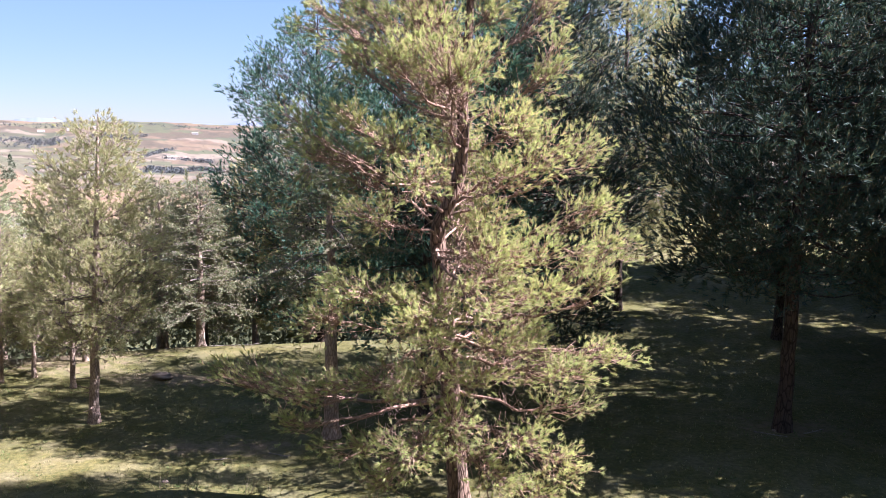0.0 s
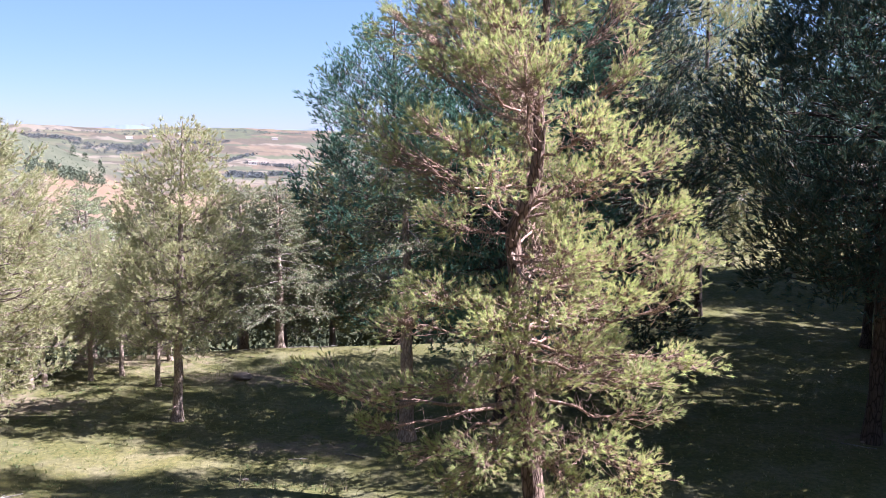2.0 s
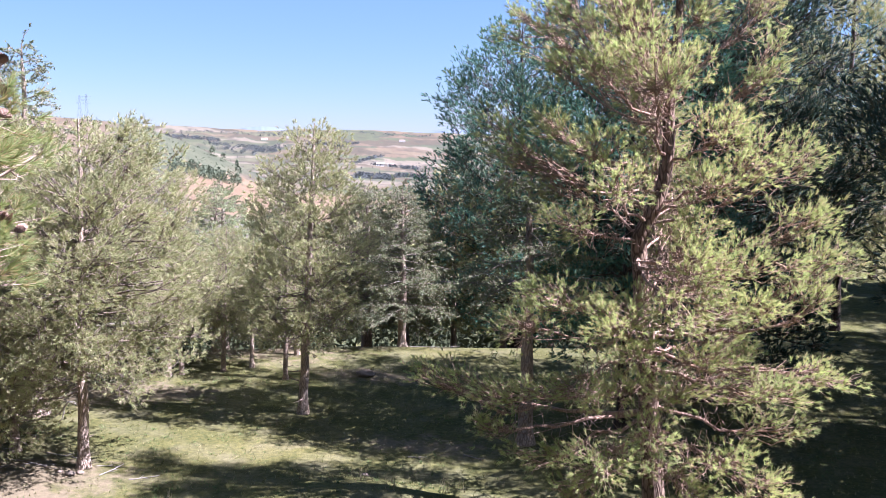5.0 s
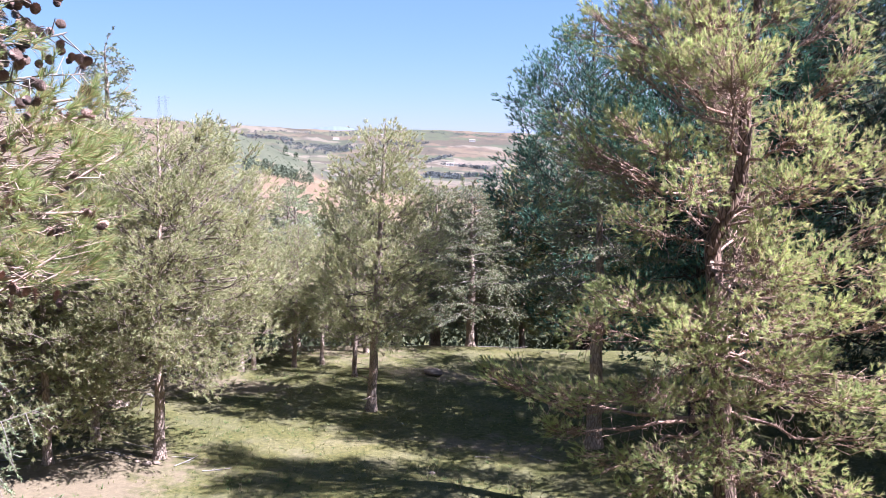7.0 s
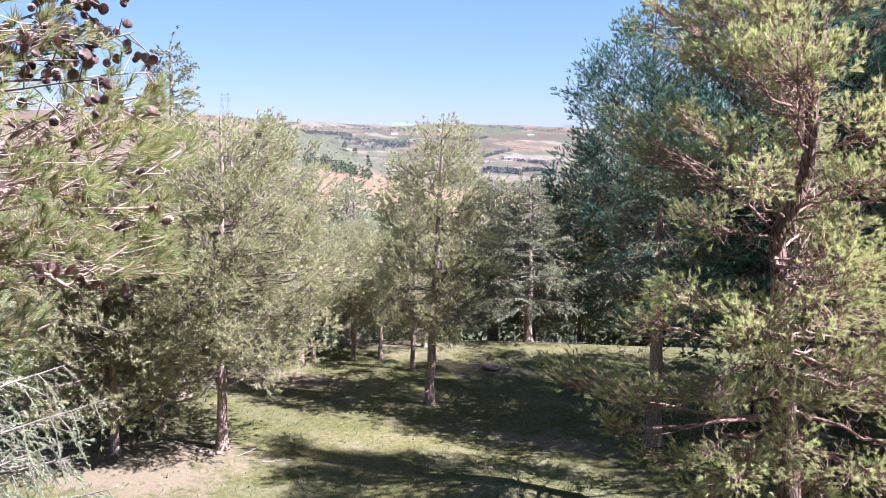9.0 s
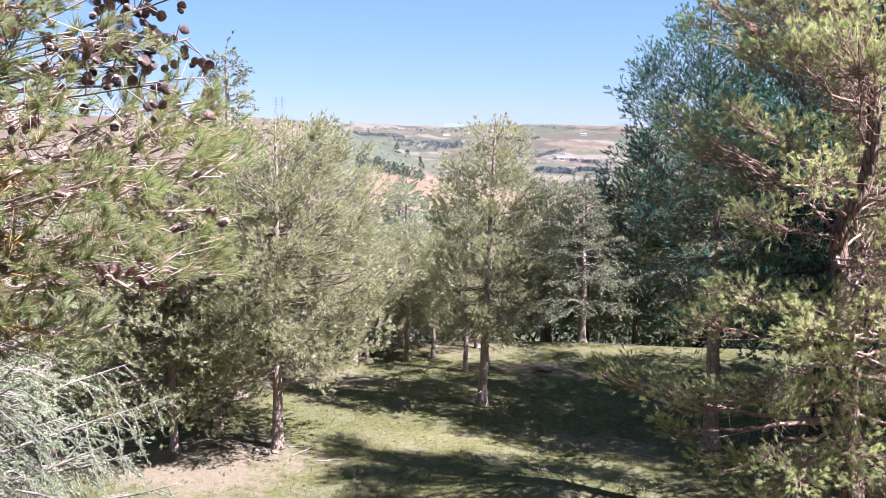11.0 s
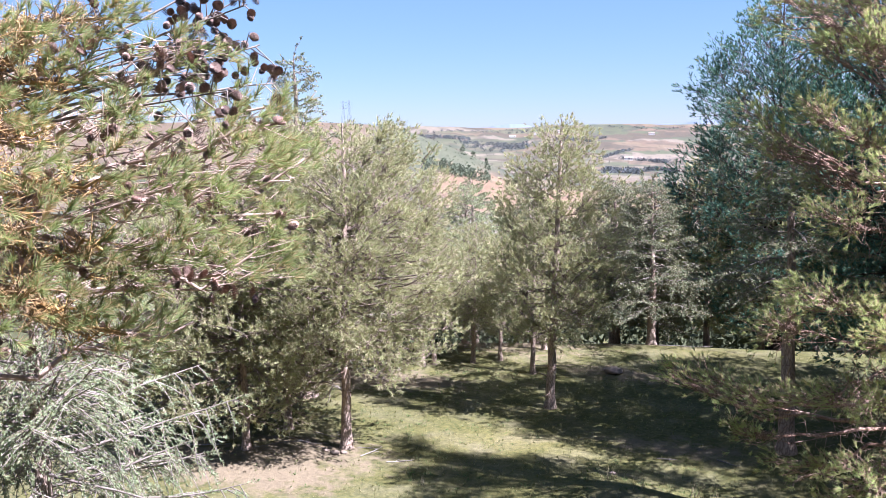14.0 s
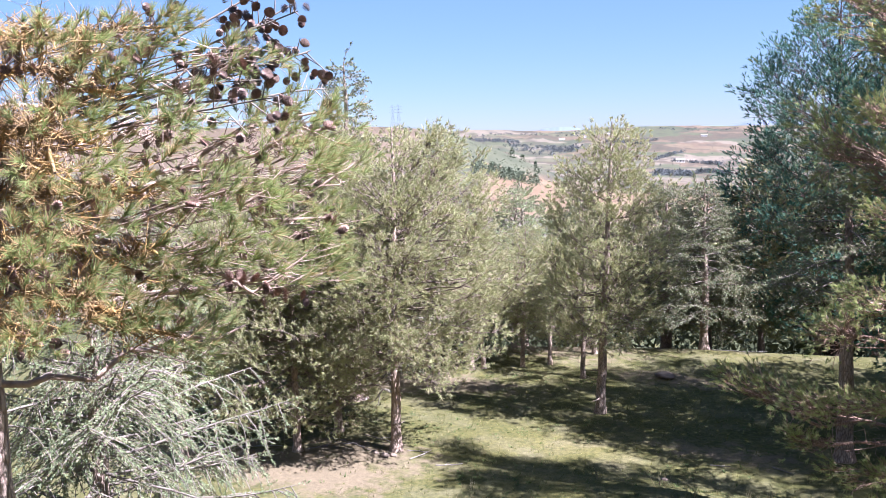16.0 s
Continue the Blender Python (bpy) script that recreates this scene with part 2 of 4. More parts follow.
def along(pts, s):
    k = s * (len(pts) - 1)
    i = min(int(k), len(pts) - 2)
    return pts[i] + (pts[i + 1] - pts[i]) * (k - i), unit(pts[i + 1] - pts[i])


def turn(rng, d, angle, flat=0.0):
    """A direction at that angle (degrees) from d, sideways if flat is 1."""
    r = rng.normal(size=3)
    if flat > 0:
        s = np.cross(d, (0, 0, 1.0)) * rng.choice([-1, 1])
        r = unit(r) * (1 - flat) + unit(s) * flat
    side = unit(r - d * np.dot(r, d))
    a = math.radians(angle)
    return unit(d * math.cos(a) + side * math.sin(a))


def pine(rng, trunk, r0, base, top, reach, clumps, clump_r, per, shoot=1.0, low=-12, high=42, inner=0.35, own=0.42, twigs=1, stubs=0, sides=10, flat=0.7, thick=1.0, power=1.15, curl=0.016, up=0.3):
    """A pine's wood and shoots. reach(z, compass degrees): the crown's radius there. The limbs end in clumps of needle tufts on fanned twigs."""
    trunk = np.array(trunk, float)
    height = trunk[-1, 2]
    tw = Wood()
    fine = np.linspace(0, 1, 28)
    zz = fine * height
    tp = np.stack([np.interp(zz, trunk[:, 2], trunk[:, i]) for i in range(2)] + [zz], 1)
    for i in range(2):
        tp[1:-1, i] = (tp[:-2, i] + 2 * tp[1:-1, i] + tp[2:, i]) / 4
    tp[:, :2] += rng.normal(size=(28, 2)) * r0 * 0.07
    rad = r0 * (1 - fine) ** 0.75 + 0.012
    rad[0] *= 1.45
    rad[1] *= 1.08
    foot = np.array([[tp[0, 0], tp[0, 1], -0.5]])
    tw.limb(np.concatenate([foot, tp]), np.concatenate([[rad[0] * 1.15], rad]), sides)

    def axis(z):
        return np.array([np.interp(z, tp[:, 2], tp[:, 0]), np.interp(z, tp[:, 2], tp[:, 1]), z])

    for _ in range(stubs):
        a = rng.random() * 6.28
        s = bend(rng, axis(rng.uniform(0.3, max(base, 0.6))), (math.cos(a), math.sin(a), 0.1), rng.uniform(0.15, 0.5), 3, 0.1, 0.15)
        tw.limb(s, np.linspace(0.02, 0.008, 4), 4)
    limbs, shoots, made = [], [], []
    grid = np.linspace(base, top, 200)
    weight = np.cumsum([max(reach(z, 0) + reach(z, 180), 1.0) ** power for z in grid])
    weight = weight / weight[-1]
    gold = rng.random() * 360
    for i in range(clumps):
        z = float(np.interp((i + rng.random()) / clumps, weight, grid))
        gold += 137.5 + rng.normal() * 15
        a = gold % 360
        ca = math.radians(a)
        full = reach(z, a)
        rho = full * (inner + (1 - inner) * math.sqrt(rng.random())) * rng.uniform(0.86, 1.06)
        out = np.array([math.cos(ca), math.sin(ca), 0])
        u = (z - base) / (top - base)
        rise = math.radians(low + (high - low) * u + rng.normal() * 7)
        c = axis(z) + out * rho
        # some clumps sit on limbs of their own, the others fork from the nearest of those
        if len(made) < 6 or rng.random() < own:
            w = Wood()
            start = axis(min(max(z - rho * math.tan(rise), base * 0.8), height * 0.96))
            limbs.append(w)
            rr = (0.011 + 0.011 * rho) * thick
        else:
            ds = [np.linalg.norm(m[0] - c) + (0.8 if np.dot(m[0][:2], out[:2]) > rho else 0) for m in made]
            m = made[int(np.argmin(ds))]
            w, start, rr = m[1], along(m[2], rng.uniform(0.45, 0.85))[0], 0.011 * thick
        mid = start * 0.5 + c * 0.5 + np.array([0, 0, -0.08 * rho]) + rng.normal(size=3) * 0.07 * rho
        seg = 7 if twigs > 1 else 5
        t = np.linspace(0, 1, seg)[:, None]
        pts = (1 - t) ** 2 * start + 2 * t * (1 - t) * mid + t * t * c
        pts[1:-1] += rng.normal(size=(seg - 2, 3)) * curl * (0.5 + rho)
        w.limb(pts, np.linspace(rr, 0.006, seg), 5 if twigs > 1 else 4)
        made.append((c, w, pts))
        way = unit(unit(c - start) + out * 0.3)
        k = clump_r * rng.uniform(0.7, 1.25)
        n = max(5, int(per * rng.uniform(0.65, 1.2)))
        v = rng.normal(size=(n, 3))
        v /= np.linalg.norm(v, axis=1)[:, None]
        v = v * (rng.random((n, 1)) ** 0.45) * k
        v[:, 2] *= flat
        v += way * k * 0.25
        root = c - way * k * 0.35
        d = v / k * 0.8 + way * 0.45 + np.array([0, 0, up]) + rng.normal(size=(n, 3)) * 0.3
        for q, dq in zip(v, d):
            p = c + q
            dq = unit(dq)
            shoots.append((p, dq, shoot * rng.uniform(0.75, 1.15)))
            if twigs and rng.random() < 0.05 + 0.2 * twigs:
                e = p + dq * 0.03
                w.limb([root, (root + e) / 2 + rng.normal(size=3) * 0.03 - dq * 0.04, e] if twigs > 1 else [root, e], [0.006, 0.005, 0.003] if twigs > 1 else [0.006, 0.003], 3)
    return tw, limbs, shoots


def bough_pine(rng, trunk, r0, boughs, per=300, spare=46, sides=14, tuft=0.1, twig=1.0, kink=0.1, thick=1.0, stray=0.42, tilt=-16):
    """A pine with its large boughs set one by one: compass degrees, height, reach, half breadth and half depth of the needle mass.
    Each bough forks into crooked twigs that end in tufts; the inner twigs are bare."""
    trunk = np.array(trunk, float)
    height = trunk[-1, 2]
    tw, limbs, shoots = Wood(), [], []
    fine = np.linspace(0, 1, 44)
    zz = fine * height
    tp = np.stack([np.interp(zz, trunk[:, 2], trunk[:, i]) for i in range(2)] + [zz], 1)
    for i in range(2):
        tp[1:-1, i] = (tp[:-2, i] + 2 * tp[1:-1, i] + tp[2:, i]) / 4
    tp[:, :2] += rng.normal(size=(44, 2)) * r0 * 0.04
    rad = r0 * (1 - fine) ** 0.7 + 0.012
    rad[0] *= 1.35
    tw.limb(np.concatenate([[[tp[0, 0], tp[0, 1], -0.5]], tp]), np.concatenate([[rad[0] * 1.2], rad]), sides)

    def axis(z):
        return np.array([np.interp(z, tp[:, 2], tp[:, 0]), np.interp(z, tp[:, 2], tp[:, 1]), z])

    for bearing, z, reach, broad, deep in boughs:
        w = Wood()
        limbs.append(w)
        ca = math.radians(bearing)
        out = np.array([math.cos(ca), math.sin(ca), 0])
        c = axis(z) + out * reach
        u = z / height
        rise = math.tan(math.radians(tilt + 62 * u + rng.normal() * 5))
        start = axis(min(max(z - reach * rise, 0.9), height * 0.95))
        mid = start * 0.45 + c * 0.55 + np.array([0, 0, -0.1 * reach]) + rng.normal(size=3) * 0.08 * reach
        tip = c + out * broad * 0.5 + np.array([0, 0, 0.25 * deep])
        t = np.linspace(0, 1, 9)[:, None]
        pts = (1 - t) ** 2 * start + 2 * t * (1 - t) * mid + t * t * tip
        pts[1:-1] += rng.normal(size=(7, 3)) * 0.3 * kink * (0.4 + reach * 0.5)
        rr = (0.012 + 0.009 * reach) * thick
        w.limb(pts, np.linspace(rr, 0.008, 9), 6)
        size = broad * (deep + 0.25)
        forks = max(7, int(50 * size ** 0.75))
        tufts = max(5, int(per * size / 0.42 / forks))
        for _ in range(forks):
            v = unit(rng.normal(size=3)) * rng.random() ** 0.42
            if v[2] < -0.35 and rng.random() < 0.5:
                v[2] = -v[2]
            e = c + v * (broad, broad * 0.9, deep)
            p, d = along(pts, float(np.clip(0.42 + 0.5 * rng.random() + 0.12 * np.dot(v, out), 0.25, 0.97)))
            m = p * 0.5 + e * 0.5 + np.clip(rng.normal(size=3), -1.3, 1.3) * kink * min(np.linalg.norm(e - p), 0.8) - np.array([0, 0, 0.05])
            q = np.array([p, p * 0.6 + m * 0.4 + rng.normal(size=3) * 0.02, m, m * 0.45 + e * 0.55 + rng.normal(size=3) * 0.02, e])
            w.limb(q, np.array([0.0095, 0.008, 0.007, 0.006, 0.004]) * twig, 4)
            grow = unit(unit(e - p) * 0.5 + v * 0.4 + out * 0.25 + np.array([0, 0, 0.45]))
            for _ in range(tufts):
                o = rng.normal(size=3) * (tuft, tuft, tuft * 0.75)
                dq = unit(grow + o * 0.35 / tuft + rng.normal(size=3) * 0.22)
                s = e + o
                shoots.append((s, dq, rng.uniform(0.7, 1.15)))
                if rng.random() < 0.45:
                    b, _d = along(q, rng.uniform(0.55, 0.95))
                    w.limb([b, b * 0.5 + s * 0.5 + rng.normal(size=3) * 0.025, s + dq * 0.04], np.array([0.0055, 0.0045, 0.003]) * twig, 3)
        # bare crooked twigs inside
        for _ in range(int(spare * (0.5 + size))):
            p, d = along(pts, rng.uniform(0.22, 0.85))
            e = p + unit(rng.normal(size=3) + d * 0.5) * rng.uniform(0.3, 1.0) * stray
            m = rng.normal(size=3) * 0.16 * stray
            w.limb([p, p * 0.66 + e * 0.34 + m, p * 0.3 + e * 0.7 - m * 0.5, e + m * 0.3], np.array([0.0065, 0.0055, 0.0045, 0.003]) * twig, 3)
    return tw, limbs, shoots


def cedar(rng, height, r0, profile, base, count, second=9, droop=-4, leader=True, shoot=1.0, gap=0.1, stray=0.6, hang=0.25):
    """A cedar: level boughs in tiers, whose flat sprays carry short needles along every twig."""
    tw = Wood()
    fine = np.linspace(0, 1, 22)
    tp = np.stack([np.cumsum(rng.normal(size=22) * 0.012), np.cumsum(rng.normal(size=22) * 0.012), fine * height], 1)
    rad = r0 * (1 - fine) ** 0.8 + 0.012
    rad[0] *= 1.4
    if leader:
        tip = tp[-1].copy()
        tp = np.concatenate([tp, [tip + (0.06, 0.02, 0.22), tip + (0.17, 0.05, 0.36)]])
        rad = np.concatenate([rad, [0.008, 0.005]])
    tw.limb(tp, rad, 9)
    boughs, shoots = [], []
    gold = rng.random() * 360
    for i in range(count):
        u = (i + rng.random()) / count
        h = base + (height - base) * u
        gold += 137.5 + rng.normal() * 20
        ln = profile(u) * rng.uniform(0.75, 1.12)
        ca, ce = math.radians(gold), math.radians(droop + 30 * u + rng.normal() * 6)
        o = np.array([np.interp(h, tp[:, 2], tp[:, 0]), np.interp(h, tp[:, 2], tp[:, 1]), h])
        pts = bend(rng, o, (math.cos(ca) * math.cos(ce), math.sin(ca) * math.cos(ce), math.sin(ce)), ln, 6, -0.12 + 0.3 * u, 0.06)
        rr = min(0.022, 0.008 + 0.008 * ln)
        wood = Wood()
        boughs.append(wood)
        wood.limb(pts, np.linspace(rr, 0.005, 7), 4)
        n2 = max(4, int(second * (0.35 + ln * 0.5)))
        for j in range(n2):
            s = 0.15 + 0.85 * (j + rng.random()) / n2
            p, dd = along(pts, min(s, 0.98))
            l2 = (ln * 0.42 + 0.15) * (1.1 - 0.85 * s) * rng.uniform(0.7, 1.2) + 0.1
            q = bend(rng, p, turn(rng, dd, rng.uniform(45, 75), 0.9) - np.array([0, 0, hang * 0.8 * rng.random()]), l2, 3, -hang, 0.08)
            wood.limb(q, np.linspace(0.007, 0.003, 4), 3)
            m = max(2, int(l2 / gap))
            for k in range(m):
                p3, d3 = along(q, (k + rng.random()) / m * 0.97)
                shoots.append((p3, unit(d3 + rng.normal(size=3) * 0.15), shoot * rng.uniform(0.8, 1.1)))
                if rng.random() < stray:
                    shoots.append((p3, unit(turn(rng, d3, 55, 0.8) + (0, 0, -0.25)), shoot * rng.uniform(0.7, 1.1)))
        for k in range(max(3, int(ln / gap * 0.8))):
            p3, d3 = along(pts, 0.2 + 0.8 * rng.random() * 0.98)
            shoots.append((p3, d3, shoot))
        shoots.append((pts[-1], unit(pts[-1] - pts[-2]), shoot))
    if leader:
        for k in range(8):
            shoots.append((tp[-1 - k // 3], unit((0.3, 0.1, 1)), shoot * 0.8))
    return tw, boughs, shoots


# ---- ground ----
def smooth(a, b, x):
    t = np.clip((x - a) / (b - a), 0, 1)
    return t * t * (3 - 2 * t)


_lat = np.random.RandomState(7).rand(64, 64)


def vnoise(x, y):
    """Smooth lattice noise, -1 to 1."""
    xi, yi = np.floor(x).astype(int), np.floor(y).astype(int)
    fx, fy = x - xi, y - yi
    fx, fy = fx * fx * (3 - 2 * fx), fy * fy * (3 - 2 * fy)
    g = lambda i, j: _lat[(xi + i) % 64, (yi + j) % 64]
    return 2 * ((g(0, 0) * (1 - fx) + g(1, 0) * fx) * (1 - fy) + (g(0, 1) * (1 - fx) + g(1, 1) * fx) * fy) - 1


def fbm(x, y, octaves=4):
    return sum(vnoise(x * 2 ** k + 17 * k, y * 2 ** k + 5 * k) * 0.5 ** k for k in range(octaves))


HILL_AZ = [12, 20, 22, 24, 26.2, 28.6, 31, 33.4, 37.6, 44, 60, 80]
HILL_EL = [-4.2, -4.0, -3.7, -3.1, -2.0, -0.95, 0.0, 0.45, 0.8, 1.0, 1.2, 1.2]


def height_at(x, y):
    """The ground's height: a level lawn with a low bank, a wooded rise to the right, the valley and its hills beyond."""
    x, y = np.asarray(x, float), np.asarray(y, float)
    r = np.hypot(x, y) + 1e-6
    az = np.degrees(np.arctan2(-x, y))
    lawn = 0.10 * fbm(x * 0.16, y * 0.16, 3) + 0.025 * fbm(x * 0.9, y * 0.9, 2)
    lawn = lawn + 0.3 * np.exp(-(((x + 4.6) / 2.0) ** 2 + ((y - 14.6) / 0.8) ** 2))
    lawn = lawn + 0.16 * np.exp(-(((x + 7.1) / 0.9) ** 2 + ((y - 22.6) / 0.5) ** 2))
    wood = lawn + 0.085 * np.clip(r - 26, 0, 24) - 0.12 * np.maximum(0, np.minimum(r, 400) - 55)
    lr = np.log(np.clip(r, 27, 4800))
    mid_el = np.interp(az, HILL_AZ, HILL_EL)
    knots = np.log([27, 62, 150, 300, 430, 520, 900, 1500, 2500, 3500, 4800])
    cols = [-13.6 + 0 * az, -15.0 + 0 * az, -7.6 + 0 * az, (-4.7 * 0.55 + mid_el * 0.45), mid_el, mid_el - 0.25,
            np.maximum(-2.75, mid_el - 3.4) + 0 * az, -2.0 + 0 * az, -1.0 + 0 * az, -0.35 + 0 * az, 0.22 + 0 * az]
    cols[4] = np.maximum(cols[4], -3.35)
    cols[5] = np.maximum(cols[5], -3.25)
    cols = np.array(cols)
    idx = np.clip(np.searchsorted(knots, lr, side="right") - 1, 0, len(knots) - 2)
    t = (lr - knots[idx]) / (knots[idx + 1] - knots[idx])
    flat = np.arange(az.size).reshape(az.shape)
    c2 = cols.reshape(len(knots), -1)
    e0, e1 = c2[idx.ravel(), flat.ravel()].reshape(az.shape), c2[(idx + 1).ravel(), flat.ravel()].reshape(az.shape)
    el = e0 + (e1 - e0) * t
    roll = fbm(x / (r * 0.2 + 8), y / (r * 0.2 + 8) + 3, 4)
    el = el + 0.55 * roll * smooth(300, 700, r) * (1 - 0.6 * smooth(1500, 4000, r))
    spur = 1 - np.abs(fbm((x + 0.6 * y) / (r * 0.1 + 30), (y - 0.6 * x) / (r * 0.4 + 80), 3))
    el = el + 0.45 * (spur - 0.72) * smooth(450, 800, r) * (1 - 0.65 * smooth(2000, 4000, r))
    valley = EYE + r * np.tan(np.radians(el))
    valley = lawn * (1 - smooth(24, 34, r)) + (valley) * smooth(24, 30, r)
    k = smooth(-15, 11, az)
    return wood * (1 - k) + valley * k


def z_at(x, y):
    return float(height_at(np.array([x]), np.array([y]))[0])


PATCHES = [  # bare earth on the lawn: x, y, radius, stretch along x
    (-10.7, 14.1, 1.1, 1.9), (-13.0, 12.4, 1.5, 1.6), (-10.6, 12.6, 0.8, 1.8), (-7.0, 22.4, 0.8, 2.4),
    (-11.4, 19.8, 0.8, 2.2), (-4.3, 17.6, 0.7, 3.0), (-13.6, 19.0, 1.2, 2.0), (7.6, 19.0, 0.9, 1.6), (-11.8, 24.6, 2.0, 2.2), (-8.0, 27.0, 1.0, 2.0),
]


def build_ground():
    az = np.radians(np.concatenate([np.arange(-180, -32, 6.0), np.arange(-32, 4, 0.4), np.arange(4, 40, 0.14), np.arange(40, 64, 0.4), np.arange(64, 180, 6.0)]))
    rr = np.concatenate([np.geomspace(0.6, 10, 10)[:-1], np.arange(10, 30, 0.3), np.geomspace(30, 120, 26)[:-1], np.geomspace(120, 4800, 160)])
    na, nr = len(az), len(rr)
    A, R = np.meshgrid(az, rr)
    x, y = -np.sin(A) * R, np.cos(A) * R
    z = height_at(x, y)
    v = np.stack([x, y, z], -1).reshape(-1, 3)
    i, j = np.meshgrid(np.arange(nr - 1), np.arange(na), indexing="ij")
    a, b = i * na + j, i * na + (j + 1) % na
    f = np.concatenate([np.stack([a, a + na, b + na], -1).reshape(-1, 3), np.stack([a, b + na, b], -1).reshape(-1, 3)])
    v = np.concatenate([v, [[0, 0, 0]]])
    hub = len(v) - 1
    f = np.concatenate([f, [[hub, k, (k + 1) % na] for k in range(na)]])
    me = mesh_from("ground", v, f, True)
    # soil, crops and cover
    vx, vy = v[:, 0], v[:, 1]
    r = np.hypot(vx, vy) + 1e-6
    azd = np.degrees(np.arctan2(-vx, vy))
    el = np.degrees(np.arctan2(v[:, 2] - EYE, r))
    soil = np.tile(np.array([0.14, 0.112, 0.07]), (len(v), 1))
    tints = np.array([(0.27, 0.21, 0.13), (0.2, 0.2, 0.115), (0.145, 0.165, 0.09), (0.25, 0.185, 0.12), (0.15, 0.125, 0.085), (0.12, 0.14, 0.085), (0.33, 0.28, 0.2)])
    rs = np.random.RandomState(4)
    wx, wy = azd + 0.8 * fbm(azd * 0.9, np.log(r) * 6, 3), np.log(r) + 0.05 * fbm(azd * 0.7 + 9, np.log(r) * 8, 3)
    sx, sy = rs.uniform(-5, 65, 1500), rs.uniform(4.6, 8.6, 1500)
    near = np.zeros(len(v), int)
    best = np.full(len(v), 1e9)
    for k in range(1500):
        d = ((wx - sx[k]) / 2.2) ** 2 + ((wy - sy[k]) / 0.06) ** 2
        m = d < best
        near[m], best[m] = k, d[m]
    crop = tints[rs.randint(0, len(tints), 1500)][near] * 0.85 + 0.15 * np.array((0.18, 0.16, 0.1))
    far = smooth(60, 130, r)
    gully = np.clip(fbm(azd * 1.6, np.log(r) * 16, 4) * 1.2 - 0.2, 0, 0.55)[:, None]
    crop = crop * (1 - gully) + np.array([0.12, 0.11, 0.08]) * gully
    # far crops scaled down, with a little blue of distance haze in the tint
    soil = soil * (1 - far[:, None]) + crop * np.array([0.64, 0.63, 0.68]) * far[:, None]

    def region(k, col):
        k = np.clip(k, 0, 1)[:, None]
        soil[:] = soil * (1 - k) + np.array(col) * k

    wob = fbm(azd * 0.8, r * 0.02, 3) * 0.5
    hill = smooth(24.5, 26.5, azd + wob) * (1 - smooth(480, 560, r)) * smooth(300, 330, r + 40 * wob)
    region(hill, (0.095, 0.1, 0.064))
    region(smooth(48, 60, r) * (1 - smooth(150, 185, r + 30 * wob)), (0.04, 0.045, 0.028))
    region(smooth(32, 34, azd) * hill, (0.15, 0.112, 0.078))
    region(smooth(12, 13, azd) * (1 - smooth(29, 30, azd + wob)) * smooth(215, 235, r) * (1 - smooth(345, 365, r + 40 * wob)), (0.2, 0.136, 0.086))
    region(smooth(24, 26, azd) * (1 - smooth(29, 31, azd)) * smooth(150, 160, r) * (1 - smooth(200, 215, r)), (0.17, 0.15, 0.125))
    grass = np.full(len(v), 0.86)
    for px, py, pr, st in PATCHES:
        d = np.hypot((vx - px) / st, vy - py) / pr
        grass -= 0.54 * np.exp(-d * d * 1.2)
    for name, kind, data in (("soil", "FLOAT_COLOR", np.concatenate([soil, np.ones((len(v), 1))], 1)), ("grass", "FLOAT", grass), ("far", "FLOAT", far)):
        at = me.attributes.new(name, kind, "POINT")
        at.data.foreach_set("color" if kind == "FLOAT_COLOR" else "value", data.astype(np.float32).ravel())
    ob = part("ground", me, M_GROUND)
    return tagged(ob, "grassy lawn with bare earth patches falling to a valley of tan fields", "ground", kind="structure")


build_ground()


def back_wall():
    """An assumed, unseen wall behind the terrace, added to cut skylight from behind; it closes the place."""
    bm = bmesh.new()
    c = [bm.verts.new((x, y, z)) for z in (-0.5, 13.0) for x, y in ((-22, -1.9), (22, -1.9), (22, -1.5), (-22, -1.5))]
    for q in ((0, 3, 2, 1), (4, 5, 6, 7), (0, 1, 5, 4), (1, 2, 6, 5), (2, 3, 7, 6), (3, 0, 4, 7)):
        bm.faces.new([c[i] for i in q])
    ob = part("wall_south", bm, plain("render_coat", (0.2, 0.185, 0.165), (0.26, 0.24, 0.215), 1.5))
    tagged(ob, "plain unseen wall added behind the terrace to cut skylight", "wall", kind="structure")


back_wall()

# ---- trees ----
rng = np.random.default_rng(11)
TUFT = shoot_kinds(rng, 10, 30, (8, 66), 0.082, 0.0068, 0.065)
FAR = shoot_kinds(rng, 8, 17, (12, 75), 0.108, 0.0145, 0.1)
TEAL = shoot_kinds(rng, 8, 10, (12, 60), 0.135, 0.024, 0.11)
DEEP = shoot_kinds(rng, 8, 8, (20, 80), 0.18, 0.042, 0.1)
LONG = shoot_kinds(rng, 8, 56, (10, 64), 0.092, 0.0036, 0.06)
CEDAR = shoot_kinds(rng, 8, 7, (45, 95), 0.068, 0.034, 0.16)
CEDAR_NEAR = shoot_kinds(rng, 8, 26, (50, 80), 0.035, 0.0125, 0.17)


def split_parts(parent, tw, limbs, shoots, kinds, leaf, wood, barkm, blade="tri", name="limb"):
    part("trunk", tw.mesh("trunk"), barkm, parent)
    for w in limbs:
        part(name, w.mesh(name), wood, parent)
    part("crown", foliage("crown", rng, shoots, kinds, blade), leaf, parent)


